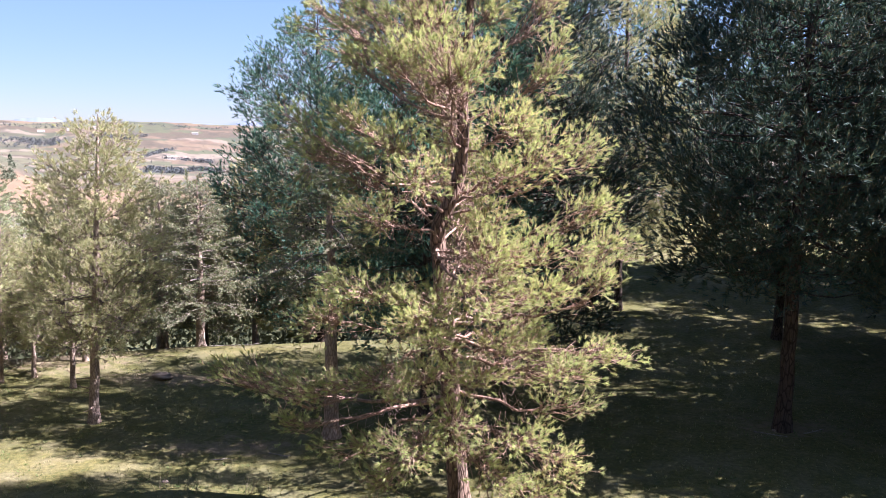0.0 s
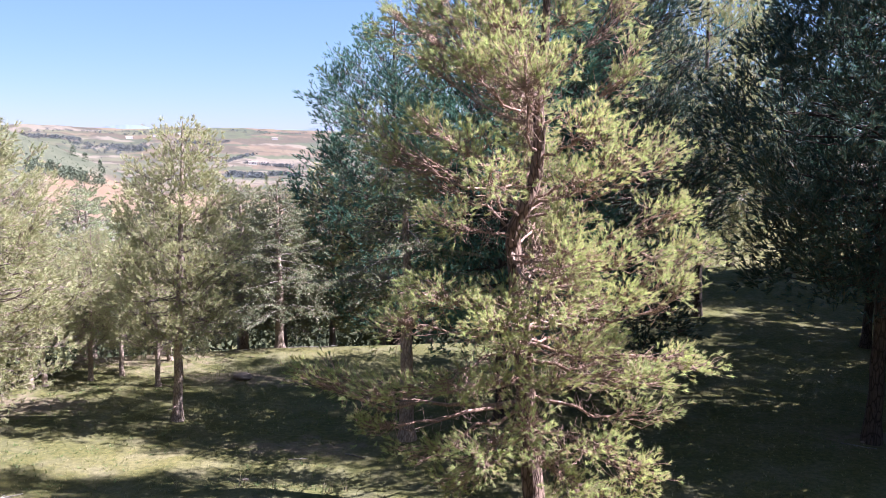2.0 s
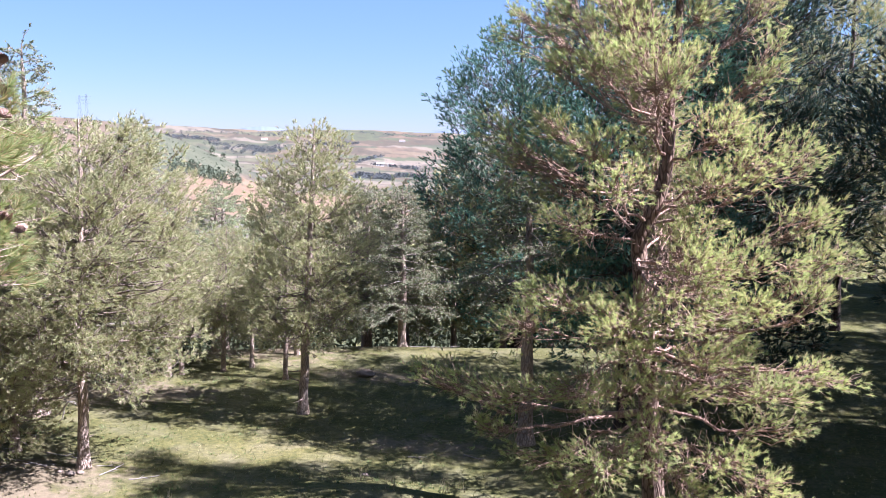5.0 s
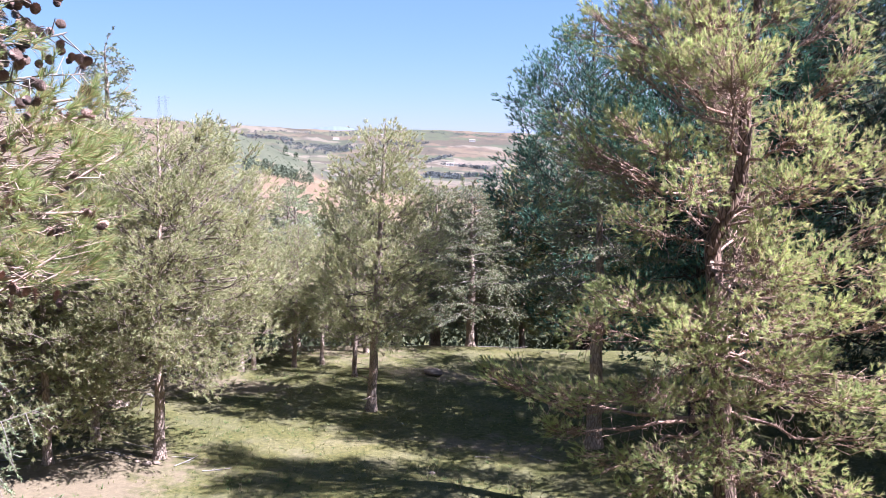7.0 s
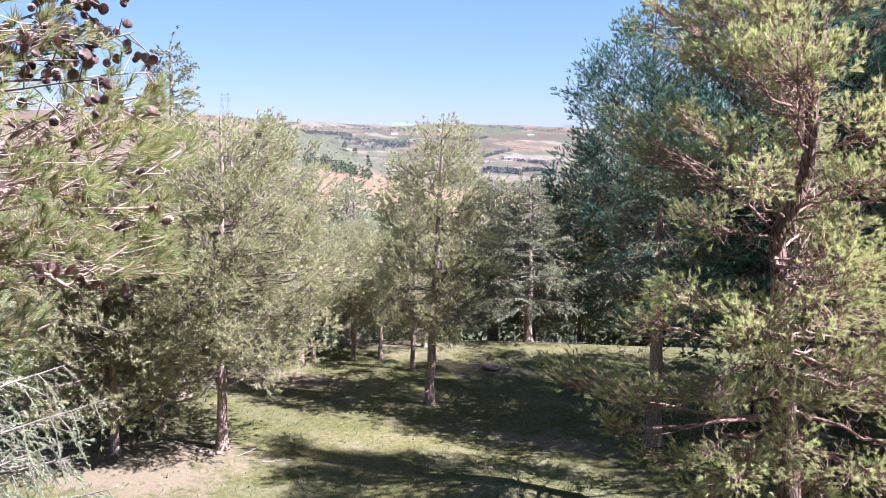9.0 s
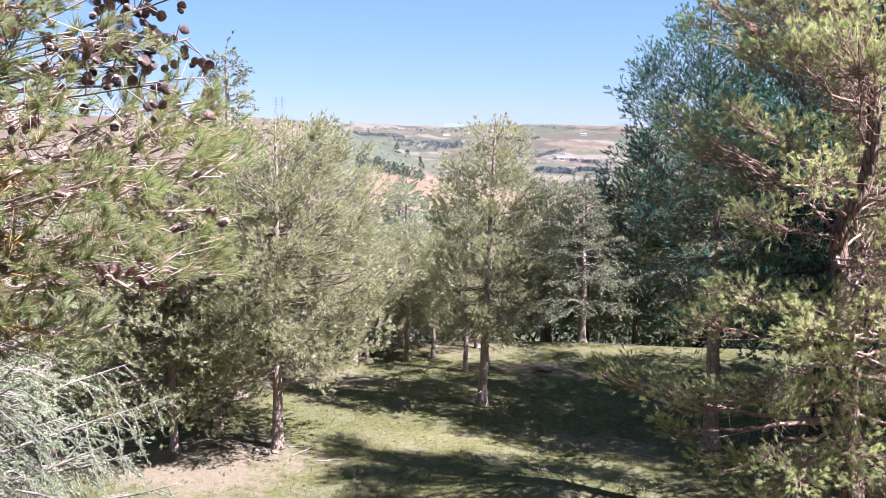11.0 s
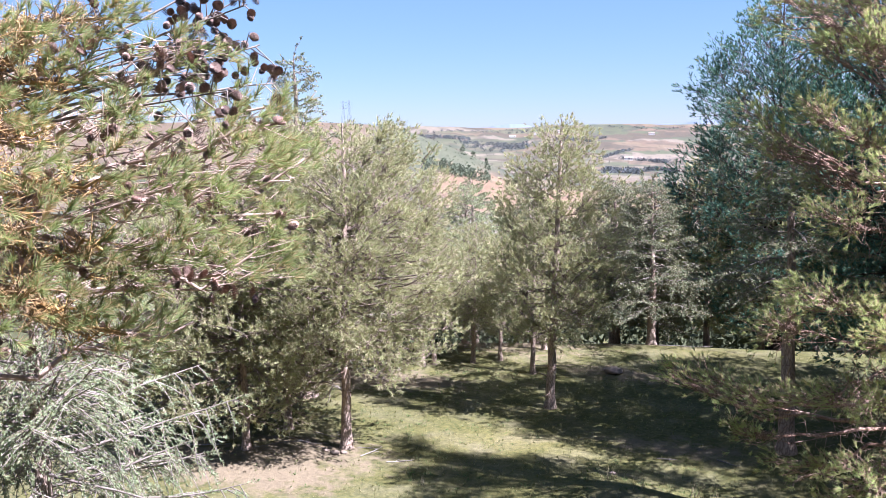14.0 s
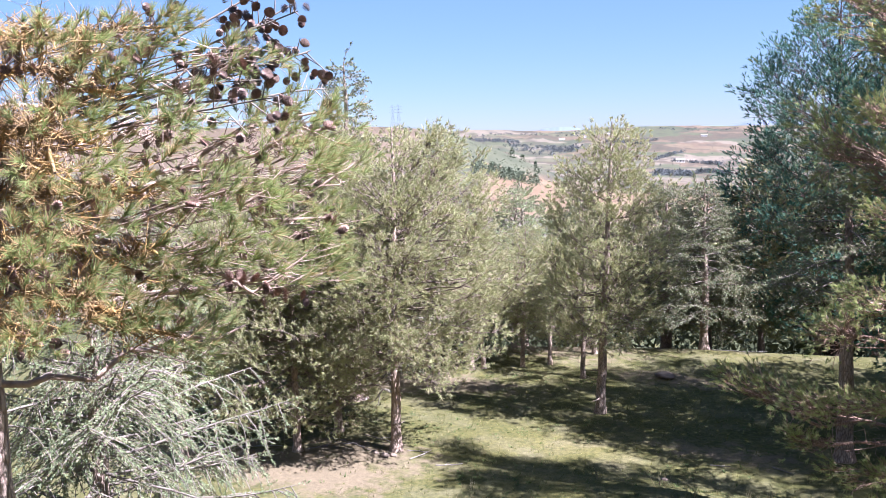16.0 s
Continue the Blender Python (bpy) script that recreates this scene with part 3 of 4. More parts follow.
# the large pine in the middle of the lawn, its stem kinked half way up
MX, MY = 0.43, 14.8
main_pine = thing("pine_tree", MX, MY, 0.0, "large sunlit pine with a kinked trunk and drooping lower limbs", "tree", size=1.121)
stem = [(-0.03, 0, 0), (-0.04, 0, 0.15), (-0.14, 0, 1.25), (-0.26, 0, 2.65), (-0.43, 0, 4.05), (-0.45, 0, 4.4), (-0.23, 0, 4.83), (-0.11, 0, 5.25), (-0.08, 0, 5.85), (-0.12, 0, 6.15), (-0.03, 0, 7.25), (0, 0, 8.3), (0, 0, 9.0)]
# its boughs, tier by tier: compass degrees, height, reach, half breadth, half depth
TOP = [(174, 7.41, 1.99, 0.51, 0.47), (205, 7.4, 1.43, 0.52, 0.44), (241, 7.37, 1.37, 0.54, 0.42), (233, 6.73, 1.62, 0.61, 0.34), (162, 6.82, 1.65, 0.44, 0.35), (262, 6.66, 1.52, 0.63, 0.41), (45, 7.58, 0.43, 0.33, 0.45),
       (19, 7.61, 1.22, 0.33, 0.55), (351, 6.74, 1.31, 0.3, 0.5), (218, 8.32, 0.65, 0.9, 0.57), (161, 8.4, 1.54, 0.7, 0.52), (29, 8.56, 0.62, 0.86, 0.6)]
MIDDLE = [(187, 5.99, 2.54, 0.2, 0.25), (190, 5.51, 2.29, 0.31, 0.42), (200, 5.92, 1.72, 0.4, 0.28), (237, 5.63, 1.79, 0.41, 0.31), (252, 5.24, 1.78, 0.44, 0.29), (173, 5.17, 1.68, 0.43, 0.38), (300, 5.88, 1.26, 0.54, 0.32), (321, 5.58, 1.44, 0.47, 0.35),
          (350, 5.49, 1.8, 0.3, 0.39), (296, 5.24, 1.44, 0.6, 0.2), (206, 4.56, 1.15, 0.55, 0.24), (292, 4.57, 1.62, 0.4, 0.24), (344, 4.7, 2.13, 0.39, 0.29), (353, 4.14, 2.49, 0.37, 0.37), (320, 4.25, 2.02, 0.57, 0.32), (338, 3.77, 2.38, 0.38, 0.25)]
LOWER = [(292, 4.14, 2.05, 0.47, 0.32), (236, 3.63, 1.81, 0.71, 0.3), (204, 3.12, 1.99, 0.47, 0.32), (262, 3.4, 2.02, 0.57, 0.32), (284, 3.62, 2.16, 0.5, 0.32), (311, 3.65, 2.12, 0.41, 0.28), (185, 2.1, 3.16, 0.49, 0.2), (201, 2.08, 2.24, 0.63, 0.19),
         (237, 2.38, 1.78, 0.5, 0.2), (348, 2.58, 2.43, 0.36, 0.32), (324, 2.46, 2.04, 0.46, 0.28), (341, 1.87, 1.85, 0.42, 0.16), (201, 1.56, 2.5, 0.27, 0.19), (223, 1.42, 2.06, 0.45, 0.14)]
FOOT = [(268, 6.6, 1.0, 0.45, 0.3), (262, 3.5, 0.9, 0.5, 0.25), (262, 2.8, 1.15, 0.5, 0.22), (290, 2.3, 1.2, 0.5, 0.28), (245, 2.3, 1.2, 0.45, 0.24), (275, 1.25, 1.1, 0.4, 0.2), (310, 2.85, 1.3, 0.45, 0.2), (251, 1.58, 2.01, 0.5, 0.32), (270, 1.92, 1.6, 0.37, 0.26), (229, 0.86, 1.6, 0.34, 0.19), (301, 1.62, 1.86, 0.48, 0.31), (326, 1.03, 1.98, 0.42, 0.28), (288, 1.05, 1.79, 0.37, 0.21), (310, 0.77, 1.84, 0.41, 0.19)]
FAR_SIDE = [(20 + 137.5 * k % 130, 2.0 + 0.36 * k, 1.6 - 0.05 * k, 0.5, 0.3) for k in range(17)]  # the side away from the terrace
tw, limbs, shoots = bough_pine(rng, stem, 0.165, TOP + MIDDLE + LOWER + FOOT + FAR_SIDE)
split_parts(main_pine, tw, limbs, shoots, TUFT, M_PINE, M_TWIG, M_BARK_BROWN)

# pines farther off share five grown shapes
def cone_reach(base, top, rad, power, belly):
    """A crown that swells to its widest at the height belly and narrows to the tip."""
    def f(z, a):
        u = min(max((z - base) / (top - base), 0), 1)
        low = 0.62 + 0.38 * min(1, u / belly)
        return rad * low * (1 - max(0, (u - belly) / (1 - belly))) ** power * (0.9 + 0.1 * math.sin(u * 19 + a * 0.035)) + 0.12
    return f


SHAPES = []
for ht, base, rad, power, belly, clumps, cr, per, big in ((7.0, 1.6, 2.0, 0.62, 0.25, 104, 0.34, 32, 1.0), (7.0, 1.7, 2.65, 0.5, 0.3, 150, 0.34, 29, 1.0), (10.0, 1.0, 3.45, 0.45, 0.42, 640, 0.44, 32, 0.85),
                                                          (15.5, 3.3, 3.9, 0.9, 0.25, 500, 0.58, 38, 1.2), (6.8, 1.8, 1.75, 0.55, 0.3, 200, 0.3, 30, 0.9), (14.5, 2.2, 3.3, 0.5, 0.35, 320, 0.6, 36, 1.2), (14.5, 2.0, 4.0, 0.5, 0.3, 120, 1.0, 30, 2.4), (7.0, 1.2, 2.3, 0.55, 0.3, 62, 0.55, 26, 1.2), (6.7, 1.7, 2.75, 0.24, 0.4, 420, 0.33, 31, 0.9), (5.2, 0.75, 2.3, 0.4, 0.35, 210, 0.33, 30, 0.9)):
    lean = rng.normal(size=2) * 0.16
    st = [(0, 0, 0), (lean[0] * 0.4, lean[1] * 0.4, ht * 0.4), (lean[0], lean[1], ht)]
    SHAPES.append(pine(rng, st, 0.105 * min(ht, 10) / 7, base, ht * 0.98, cone_reach(base, ht, rad, power, belly), clumps, cr, per, shoot=big, twigs=1 if ht < 12 else 0, stubs=5, up=0.3 if ht < 8 else 0.5, inner=0.12 if ht < 8 else 0.3, own=0.24 if ht < 8 else 0.42, thick=0.8))
SHAPE_MESHES = {}


def far_pine(shape, x, y, size, rz, label, leaf, barkm=None, group="pines of the grove"):
    ob = thing("pine_tree", x, y, z_at(x, y) - 0.04, label, "tree", group, rz, size)
    key = (shape, leaf.name, (barkm or M_BARK).name)
    if key not in SHAPE_MESHES:
        before = set(bpy.data.objects)
        split_parts(ob, *SHAPES[shape], DEEP if shape in (6, 7) else TEAL if shape in (2, 3, 5) else FAR, leaf, M_TWIG_GREY if barkm is None else barkm, barkm or M_BARK)
        SHAPE_MESHES[key] = [(o.name.split(".")[0], o.data) for o in bpy.data.objects if o not in before]
    else:
        for name, me in SHAPE_MESHES[key]:
            part(name, me, None, ob)
    return ob


OLIVE = "olive-green pine with a bare lower trunk on the lawn"
pale_pine = far_pine(8, -10.34, 14.51, 1.0, 40, "olive-green pine with a pale bare trunk in trodden earth", M_PINE_OLIVE)
far_pine(9, -12.12, 13.46, 1.0, 150, "low leaning olive-green pine beside a taller one", M_PINE_OLIVE)
far_pine(8, -12.16, 14.89, 0.84, 260, OLIVE, M_PINE_OLIVE)
far_pine(0, -13.78, 11.88, 0.85, 10, OLIVE, M_PINE_OLIVE)
far_pine(4, -7.63, 18.98, 1.0, 75, "slender pine with a lit crown and shaded trunk", M_PINE_OLIVE)
for x, y, s, rz, k in ((-9.24, 21.75, 0.62, 20, 0), (-11.23, 22.09, 0.6, 130, 4), (-12.29, 21.05, 0.66, 210, 0), (-12.05, 21.3, 0.62, 300, 4), (-12.48, 19.5, 0.62, 80, 4),
                       (-14.4, 18.79, 0.75, 170, 0), (-10.63, 22.65, 0.55, 33, 0), (-16.5, 17.0, 0.9, 60, 1), (-15.6, 14.6, 0.95, 200, 1), (-14.8, 20.9, 0.7, 99, 1), (-9.9, 24.2, 0.62, 44, 1), (-6.3, 29.5, 0.85, 12, 7), (-12.0, 28.8, 0.8, 200, 7), (-16.0, 24.0, 0.85, 310, 7), (-8.2, 30.5, 0.85, 140, 7), (-10.5, 32.5, 0.95, 70, 7), (-13.5, 31.0, 0.95, 250, 7), (-5.2, 33.5, 1.0, 20, 7),
                       (-7.4, 35.0, 1.1, 190, 7), (-4.6, 30.0, 0.8, 290, 7), (-9.6, 29.8, 0.8, 20, 7), (-3.6, 36.5, 1.2, 100, 7)):
    far_pine(k, x, y, s, rz, "small olive-green pine at the edge of the lawn", M_PINE_OLIVE)
# added behind the large pine so that its shadow reaches the slender pine
far_pine(5, -0.3, 19.6, 0.84, 60, "dark pine added close behind the large pine to shade the slender one", M_PINE_BLUE, M_BARK_DARK, "dark pines")
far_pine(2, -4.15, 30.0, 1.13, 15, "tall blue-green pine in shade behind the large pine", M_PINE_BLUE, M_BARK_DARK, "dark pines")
# a filler tree, mostly hidden, put here to cast shade over the lawn
far_pine(2, 1.6, 22.3, 1.18, 130, "dark filler pine added behind the large pine to shade the lawn", M_PINE_SHADED, M_BARK_DARK, "dark pines")
far_pine(3, 7.55, 18.75, 1.0, 100, "tall dark pine with a thick trunk in deep shade", M_PINE_SHADED, M_BARK_DARK, "dark pines")
# most trees beyond x = 12 are out of view, added to block the sun
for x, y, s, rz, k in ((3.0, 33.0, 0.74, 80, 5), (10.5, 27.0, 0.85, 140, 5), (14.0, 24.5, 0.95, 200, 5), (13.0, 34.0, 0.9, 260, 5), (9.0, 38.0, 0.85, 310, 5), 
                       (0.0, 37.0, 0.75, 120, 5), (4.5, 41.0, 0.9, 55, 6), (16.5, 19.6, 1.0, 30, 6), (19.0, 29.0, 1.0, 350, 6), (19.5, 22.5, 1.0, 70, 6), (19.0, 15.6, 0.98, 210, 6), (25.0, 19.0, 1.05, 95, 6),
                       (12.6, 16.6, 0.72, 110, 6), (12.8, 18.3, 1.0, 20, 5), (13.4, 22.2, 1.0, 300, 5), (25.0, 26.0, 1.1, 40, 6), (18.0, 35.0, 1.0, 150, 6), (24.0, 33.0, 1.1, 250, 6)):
    far_pine(k, x, y, s, rz, "dark green pine of the shaded wood, which runs on unseen to block the sun", M_PINE_BLUE if x < 11 else M_PINE_SHADED, M_BARK_DARK, "dark pines")

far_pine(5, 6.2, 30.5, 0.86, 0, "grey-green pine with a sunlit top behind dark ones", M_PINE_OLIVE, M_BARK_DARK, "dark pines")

# cedars
def cedar_tree(x, y, ht, rad, base, count, leaf, label, near=False, rz=0.0, gap=0.1, second=11, droop=-4, power=0.75, stray=0.6, hang=0.25):
    ob = thing("cedar_tree", x, y, z_at(x, y) - 0.04, label, "tree", "cedars", rz)
    tw, boughs, shoots = cedar(rng, ht, 0.022 * ht + 0.02, lambda u: rad * (1 - u) ** power + 0.12, base, count, second, droop, True, 1.0, gap, stray, hang)
    split_parts(ob, tw, boughs, shoots, CEDAR_NEAR if near else CEDAR, leaf, M_BOUGH, M_BARK, "tri", "bough")
    return ob


cedar_tree(-8.0, 5.7, 5.6, 2.5, 0.9, 120, M_CEDAR_BLUE, "blue-grey cedar with flat sprays of short needles", True, gap=0.13, second=16, droop=-6, power=0.5, stray=0.18, hang=0.75)
cedar_tree(-13.5, 17.3, 8.4, 2.4, 1.2, 70, M_CEDAR, "tall cedar with a drooping leader among the pines")
cedar_tree(-14.9, 23.7, 6.4, 2.2, 1.0, 56, M_CEDAR, "green cedar with a thin drooping tip behind the pines")
cedar_tree(-12.5, 24.2, 4.9, 2.4, 0.8, 70, M_CEDAR_BLUE, "silver-blue cedar with drooping boughs")
cedar_tree(-8.8, 27.6, 5.4, 2.1, 0.9, 66, M_CEDAR, "conical grey-green cedar on the lawn's far edge")
cedar_tree(-7.3, 26.5, 5.0, 2.2, 1.2, 66, M_CEDAR, "conical grey-green cedar with a lit trunk")
cedar_tree(-10.8, 25.6, 4.8, 1.9, 0.8, 56, M_CEDAR, "small grey-green cedar in the grove")
cedar_tree(-13.6, 27.0, 5.8, 2.0, 0.9, 56, M_CEDAR, "grey-green cedar on the falling slope")
cedar_tree(-2.3, 18.3, 6.4, 1.8, 3.3, 44, M_CEDAR, "cedar half hidden behind the large pine")

# the pine beside the terrace, hung with cones
PX, PY = -5.5, 3.1
near_pine = thing("pine_tree", PX, PY, z_at(PX, PY) - 0.05, "long-needled pine hung with brown cones beside the terrace", "tree")
SPRAY = [(31, 6.69, 2.08, 0.21, 0.14), (35, 6.62, 2.25, 0.18, 0.15), (37, 6.36, 2.34, 0.13, 0.17), (29, 6.4, 2.13, 0.18, 0.14), (25, 6.55, 1.96, 0.15, 0.1), (34, 6.03, 2.17, 0.15, 0.16), (18, 6.28, 1.98, 0.17, 0.12), (9, 6.27, 1.85, 0.16, 0.11),
         (24, 5.83, 2.02, 0.21, 0.11), (13, 6.01, 1.9, 0.18, 0.12), (36, 5.7, 2.21, 0.11, 0.11), (11, 5.82, 1.68, 0.17, 0.11), (19, 7.02, 1.84, 0.14, 0.09), (12, 6.7, 1.63, 0.15, 0.09)]
LICHENED = [(347, 6.73, 1.39, 0.18, 0.14), (359, 6.59, 1.32, 0.18, 0.13), (343, 6.4, 1.56, 0.18, 0.14), (3, 6.31, 1.51, 0.18, 0.13), (351, 6.09, 1.45, 0.19, 0.14), (339, 6.05, 1.66, 0.15, 0.15), (5, 5.93, 1.48, 0.18, 0.13), (348, 5.78, 1.45, 0.19, 0.13),
            (1, 5.62, 1.44, 0.2, 0.11), (338, 5.64, 1.61, 0.14, 0.12), (11, 5.45, 1.46, 0.15, 0.08), (347, 7.08, 1.31, 0.2, 0.15), (2, 7.08, 1.26, 0.2, 0.14), (15, 7.18, 1.46, 0.17, 0.12), (9, 6.9, 1.4, 0.17, 0.1)]
BACK_BOUGHS = [(60 + 37 * k % 240, 5.2 + 0.22 * k, 1.5, 0.4, 0.2) for k in range(12)]
NEAR_STEM = [(0, 0, 0), (0.1, 0, 5), (0.0, 0.1, 10)]
tw, limbs, shoots = bough_pine(rng, NEAR_STEM, 0.17, SPRAY + BACK_BOUGHS, 210, 110, tuft=0.085, twig=0.6, kink=0.13, stray=0.24, tilt=-34)
_, inner_limbs, inner_shoots = bough_pine(rng, NEAR_STEM, 0.17, LICHENED, 150, 430, tuft=0.085, twig=0.6, kink=0.14, stray=0.22, tilt=-44)
split_parts(near_pine, tw, limbs, shoots + [m for m in inner_shoots if rng.random() < 0.85], LONG, M_PINE_NEAR, M_LIMB_PALE, M_BARK)
for w in inner_limbs:
    part("limb", w.mesh("limb"), M_LIMB_LICHEN, near_pine, "limb and twigs crusted with orange lichen")
part("dry_foliage", foliage("dry_foliage", rng, inner_shoots[::22], LONG, "tri"), M_DRY_NEEDLES, near_pine, "orange dry needles on inner twigs")

# ---- cones of the near pine ----
def cone_mesh(name, length, width, rows=9):
    """An open cone: overlapping rows of scales round an egg-shaped core."""
    bm = bmesh.new()
    for i in range(rows):
        u = (i + 0.5) / rows
        r = width * 0.5 * math.sin(math.pi * (0.12 + 0.8 * u)) ** 0.8
        z = -length * u
        for k in range(7):
            a = (k + 0.5 * (i % 2)) * 2 * math.pi / 7
            ca, sa = math.cos(a), math.sin(a)
            t = 2 * math.pi / 7 * 0.55
            p = [bm.verts.new((0, 0, z - length * 0.05)),
                 bm.verts.new((r * math.cos(a - t), r * math.sin(a - t), z + length * 0.03)),
                 bm.verts.new((1.22 * r * ca, 1.22 * r * sa, z + length * 0.075)),
                 bm.verts.new((r * math.cos(a + t), r * math.sin(a + t), z + length * 0.03))]
            bm.faces.new((p[0], p[1], p[2]))
            bm.faces.new((p[0], p[2], p[3]))
    me = bpy.data.meshes.new(name)
    bm.to_mesh(me)
    bm.free()
    return me


CONE, OLD_CONE = cone_mesh("cone", 0.088, 0.05), cone_mesh("old_cone", 0.064, 0.054, 7)
CONE.materials.append(M_CONE)
OLD_CONE.materials.append(M_CONE_DARK)


def hang_cone(me, p, parent):
    ob = new("cone", me)
    ob.parent = parent
    s = rng.uniform(0.7, 1.05)
    ob.matrix_basis = Matrix.LocRotScale(Vector(p), Euler((rng.normal() * 0.5, rng.normal() * 0.5, rng.random() * 6.28)), (s, s, s))


# brown cones in groups on the boughs
for bearing, z, reach, broad, deep in SPRAY[1:] + LICHENED:
    a = math.radians(bearing)
    for g in range(2):
        p = np.array([math.cos(a) * (reach - 0.1), math.sin(a) * (reach - 0.1), z - 0.04]) + rng.normal(size=3) * (0.11, 0.11, 0.09)
        for _ in range(int(rng.integers(1, 6))):
            hang_cone(CONE, p + rng.normal(size=3) * 0.055, near_pine)
# a dead, needleless bough crowded with old dark cones
dead, old = Wood(), []
for k in range(14):
    start = np.array([0.6 + 0.1 * rng.random(), 0.3, 6.55 + 0.03 * k])
    end = np.array([1.86, 1.1, 7.15]) + rng.normal(size=3) * (0.13, 0.13, 0.15)
    if k % 3 == 0:
        end = np.array([1.62, 0.8, 7.05]) + rng.normal(size=3) * 0.12
    q = bend(rng, start, end - start, np.linalg.norm(end - start), 7, 0.0, 0.06)
    dead.limb(q, np.linspace(0.012, 0.004, 8), 5)
    for _ in range(10):
        p, d = along(q, rng.uniform(0.62, 1.0))
        e = p + turn(rng, d, 60) * rng.uniform(0.05, 0.2)
        dead.limb([p, e], [0.005, 0.003], 3)
        for _ in range(int(rng.integers(1, 3))):
            old.append(e + rng.normal(size=3) * 0.025)

bough = part("dead_bough", dead.mesh("dead_bough"), M_BOUGH, near_pine, "bare dark bough crowded with old cones")
for p in old:
    hang_cone(OLD_CONE, p, bough)


# ---- far landscape ----
def polar(az, r):
    a = math.radians(az)
    return -math.sin(a) * r, math.cos(a) * r


def grove(name, label, spots, tall, leaves, slim, leaf, ragged):
    """Distant trees as one mass of ragged leaf clumps."""
    vs = []
    for az, r in spots:
        x, y = polar(az, r)
        h = tall * rng.uniform(0.6, 1.2)
        z0 = z_at(x, y) - 0.15 * h
        u = rng.random(leaves) ** 0.8
        ang = rng.random(leaves) * 6.283
        wid = h * slim * (1 - u) ** 0.6 * np.sqrt(rng.random(leaves)) * 1.15 + 0.05 * h
        c = np.stack([x + np.cos(ang) * wid, y + np.sin(ang) * wid, z0 + h * (0.12 + 0.92 * u)], 1)
        vs.append(c[:, None] + rng.normal(size=(leaves, 3, 3)) * h * ragged)
    v = np.concatenate(vs).reshape(-1, 3)
    ob = part(name, mesh_from(name, v, np.arange(len(v)).reshape(-1, 3)), leaf)
    return tagged(ob, label, "trees", kind="stuff")


def band(n, az, r):
    return [(rng.uniform(*az), rng.uniform(*r)) for _ in range(n)]


def patches(n, per, az, r, wide, deep):
    """Irregular thickets: n of them, each of that many trees."""
    out = []
    for _ in range(n):
        a, d = rng.uniform(*az), rng.uniform(*r)
        k = rng.uniform(0.4, 1.3)
        slant = rng.normal() * deep * 0.8
        for t in rng.normal(size=int(per * k)):
            out.append((a + t * wide * k, d + t * slant + rng.normal() * deep * 0.3))
    return out


def row(n, az0, r0, az1, r1, j=0.2):
    return [(az0 + (az1 - az0) * t + rng.normal() * j * 0.3, r0 + (r1 - r0) * t + rng.normal() * j * 20) for t in rng.random(n)]


# the farthest trees have the grey-blue of distance haze in their base colour
M_HAZED_TREES = plain("far_tree_foliage", (0.072, 0.08, 0.08), (0.1, 0.106, 0.104), 0.05, 0.95, 0.5, 0.0)
M_SLOPE_TREES = plain("slope_tree_foliage", (0.03, 0.036, 0.02), (0.065, 0.07, 0.038), 1.2, 0.95, 0.1, 0.0)
M_HILL_TREES = plain("hill_tree_foliage", (0.06, 0.075, 0.05), (0.11, 0.125, 0.08), 0.3, 0.95, 0.3, 0.0)
grove("valley_grove", "olive-green trees on the slope below the lawn", band(190, (3, 36), (50, 115)), 5.0, 260, 0.42, M_SLOPE_TREES, 0.042)
grove("hillside_grove", "dark conifer grove on the near hillside", band(60, (27.6, 30.0), (312, 338)) + band(46, (25.7, 28.0), (318, 336)), 3.8, 60, 0.36, M_HILL_TREES, 0.07)
grove("hillside_scrub", "scattered grey-green scrub over the hillside", band(420, (25.5, 42), (325, 440)), 1.0, 10, 0.55, M_HILL_TREES, 0.16)
grove("hilltop_trees", "dark trees along the hill's brow", row(60, 30.9, 424, 32.7, 430) + row(6, 33.7, 425, 34.6, 430), 1.7, 30, 0.6, M_HILL_TREES, 0.12)
for az, r, tall, slim in ((27.38, 421, 5.0, 0.3), (26.74, 416, 4.2, 0.28), (25.9, 394, 5.6, 0.1), (25.7, 388, 3.6, 0.16)):
    grove("hillside_tree", "dark upright tree on the hill's edge", [(az, r)], tall, 160, slim, M_HILL_TREES, 0.06)
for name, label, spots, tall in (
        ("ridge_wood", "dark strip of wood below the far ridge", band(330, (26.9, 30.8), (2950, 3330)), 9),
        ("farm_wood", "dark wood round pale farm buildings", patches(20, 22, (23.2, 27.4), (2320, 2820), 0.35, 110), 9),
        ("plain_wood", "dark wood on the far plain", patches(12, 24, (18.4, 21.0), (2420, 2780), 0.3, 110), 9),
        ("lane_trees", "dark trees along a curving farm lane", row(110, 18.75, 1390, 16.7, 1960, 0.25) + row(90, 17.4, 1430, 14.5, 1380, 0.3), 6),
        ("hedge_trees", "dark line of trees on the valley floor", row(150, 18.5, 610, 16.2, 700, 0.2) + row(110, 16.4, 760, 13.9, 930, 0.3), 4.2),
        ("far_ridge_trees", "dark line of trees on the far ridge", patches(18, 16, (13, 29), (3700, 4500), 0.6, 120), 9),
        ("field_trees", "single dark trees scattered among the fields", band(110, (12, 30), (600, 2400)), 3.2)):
    grove(name, label, spots, tall, 36, 0.6, M_HAZED_TREES, 0.1)



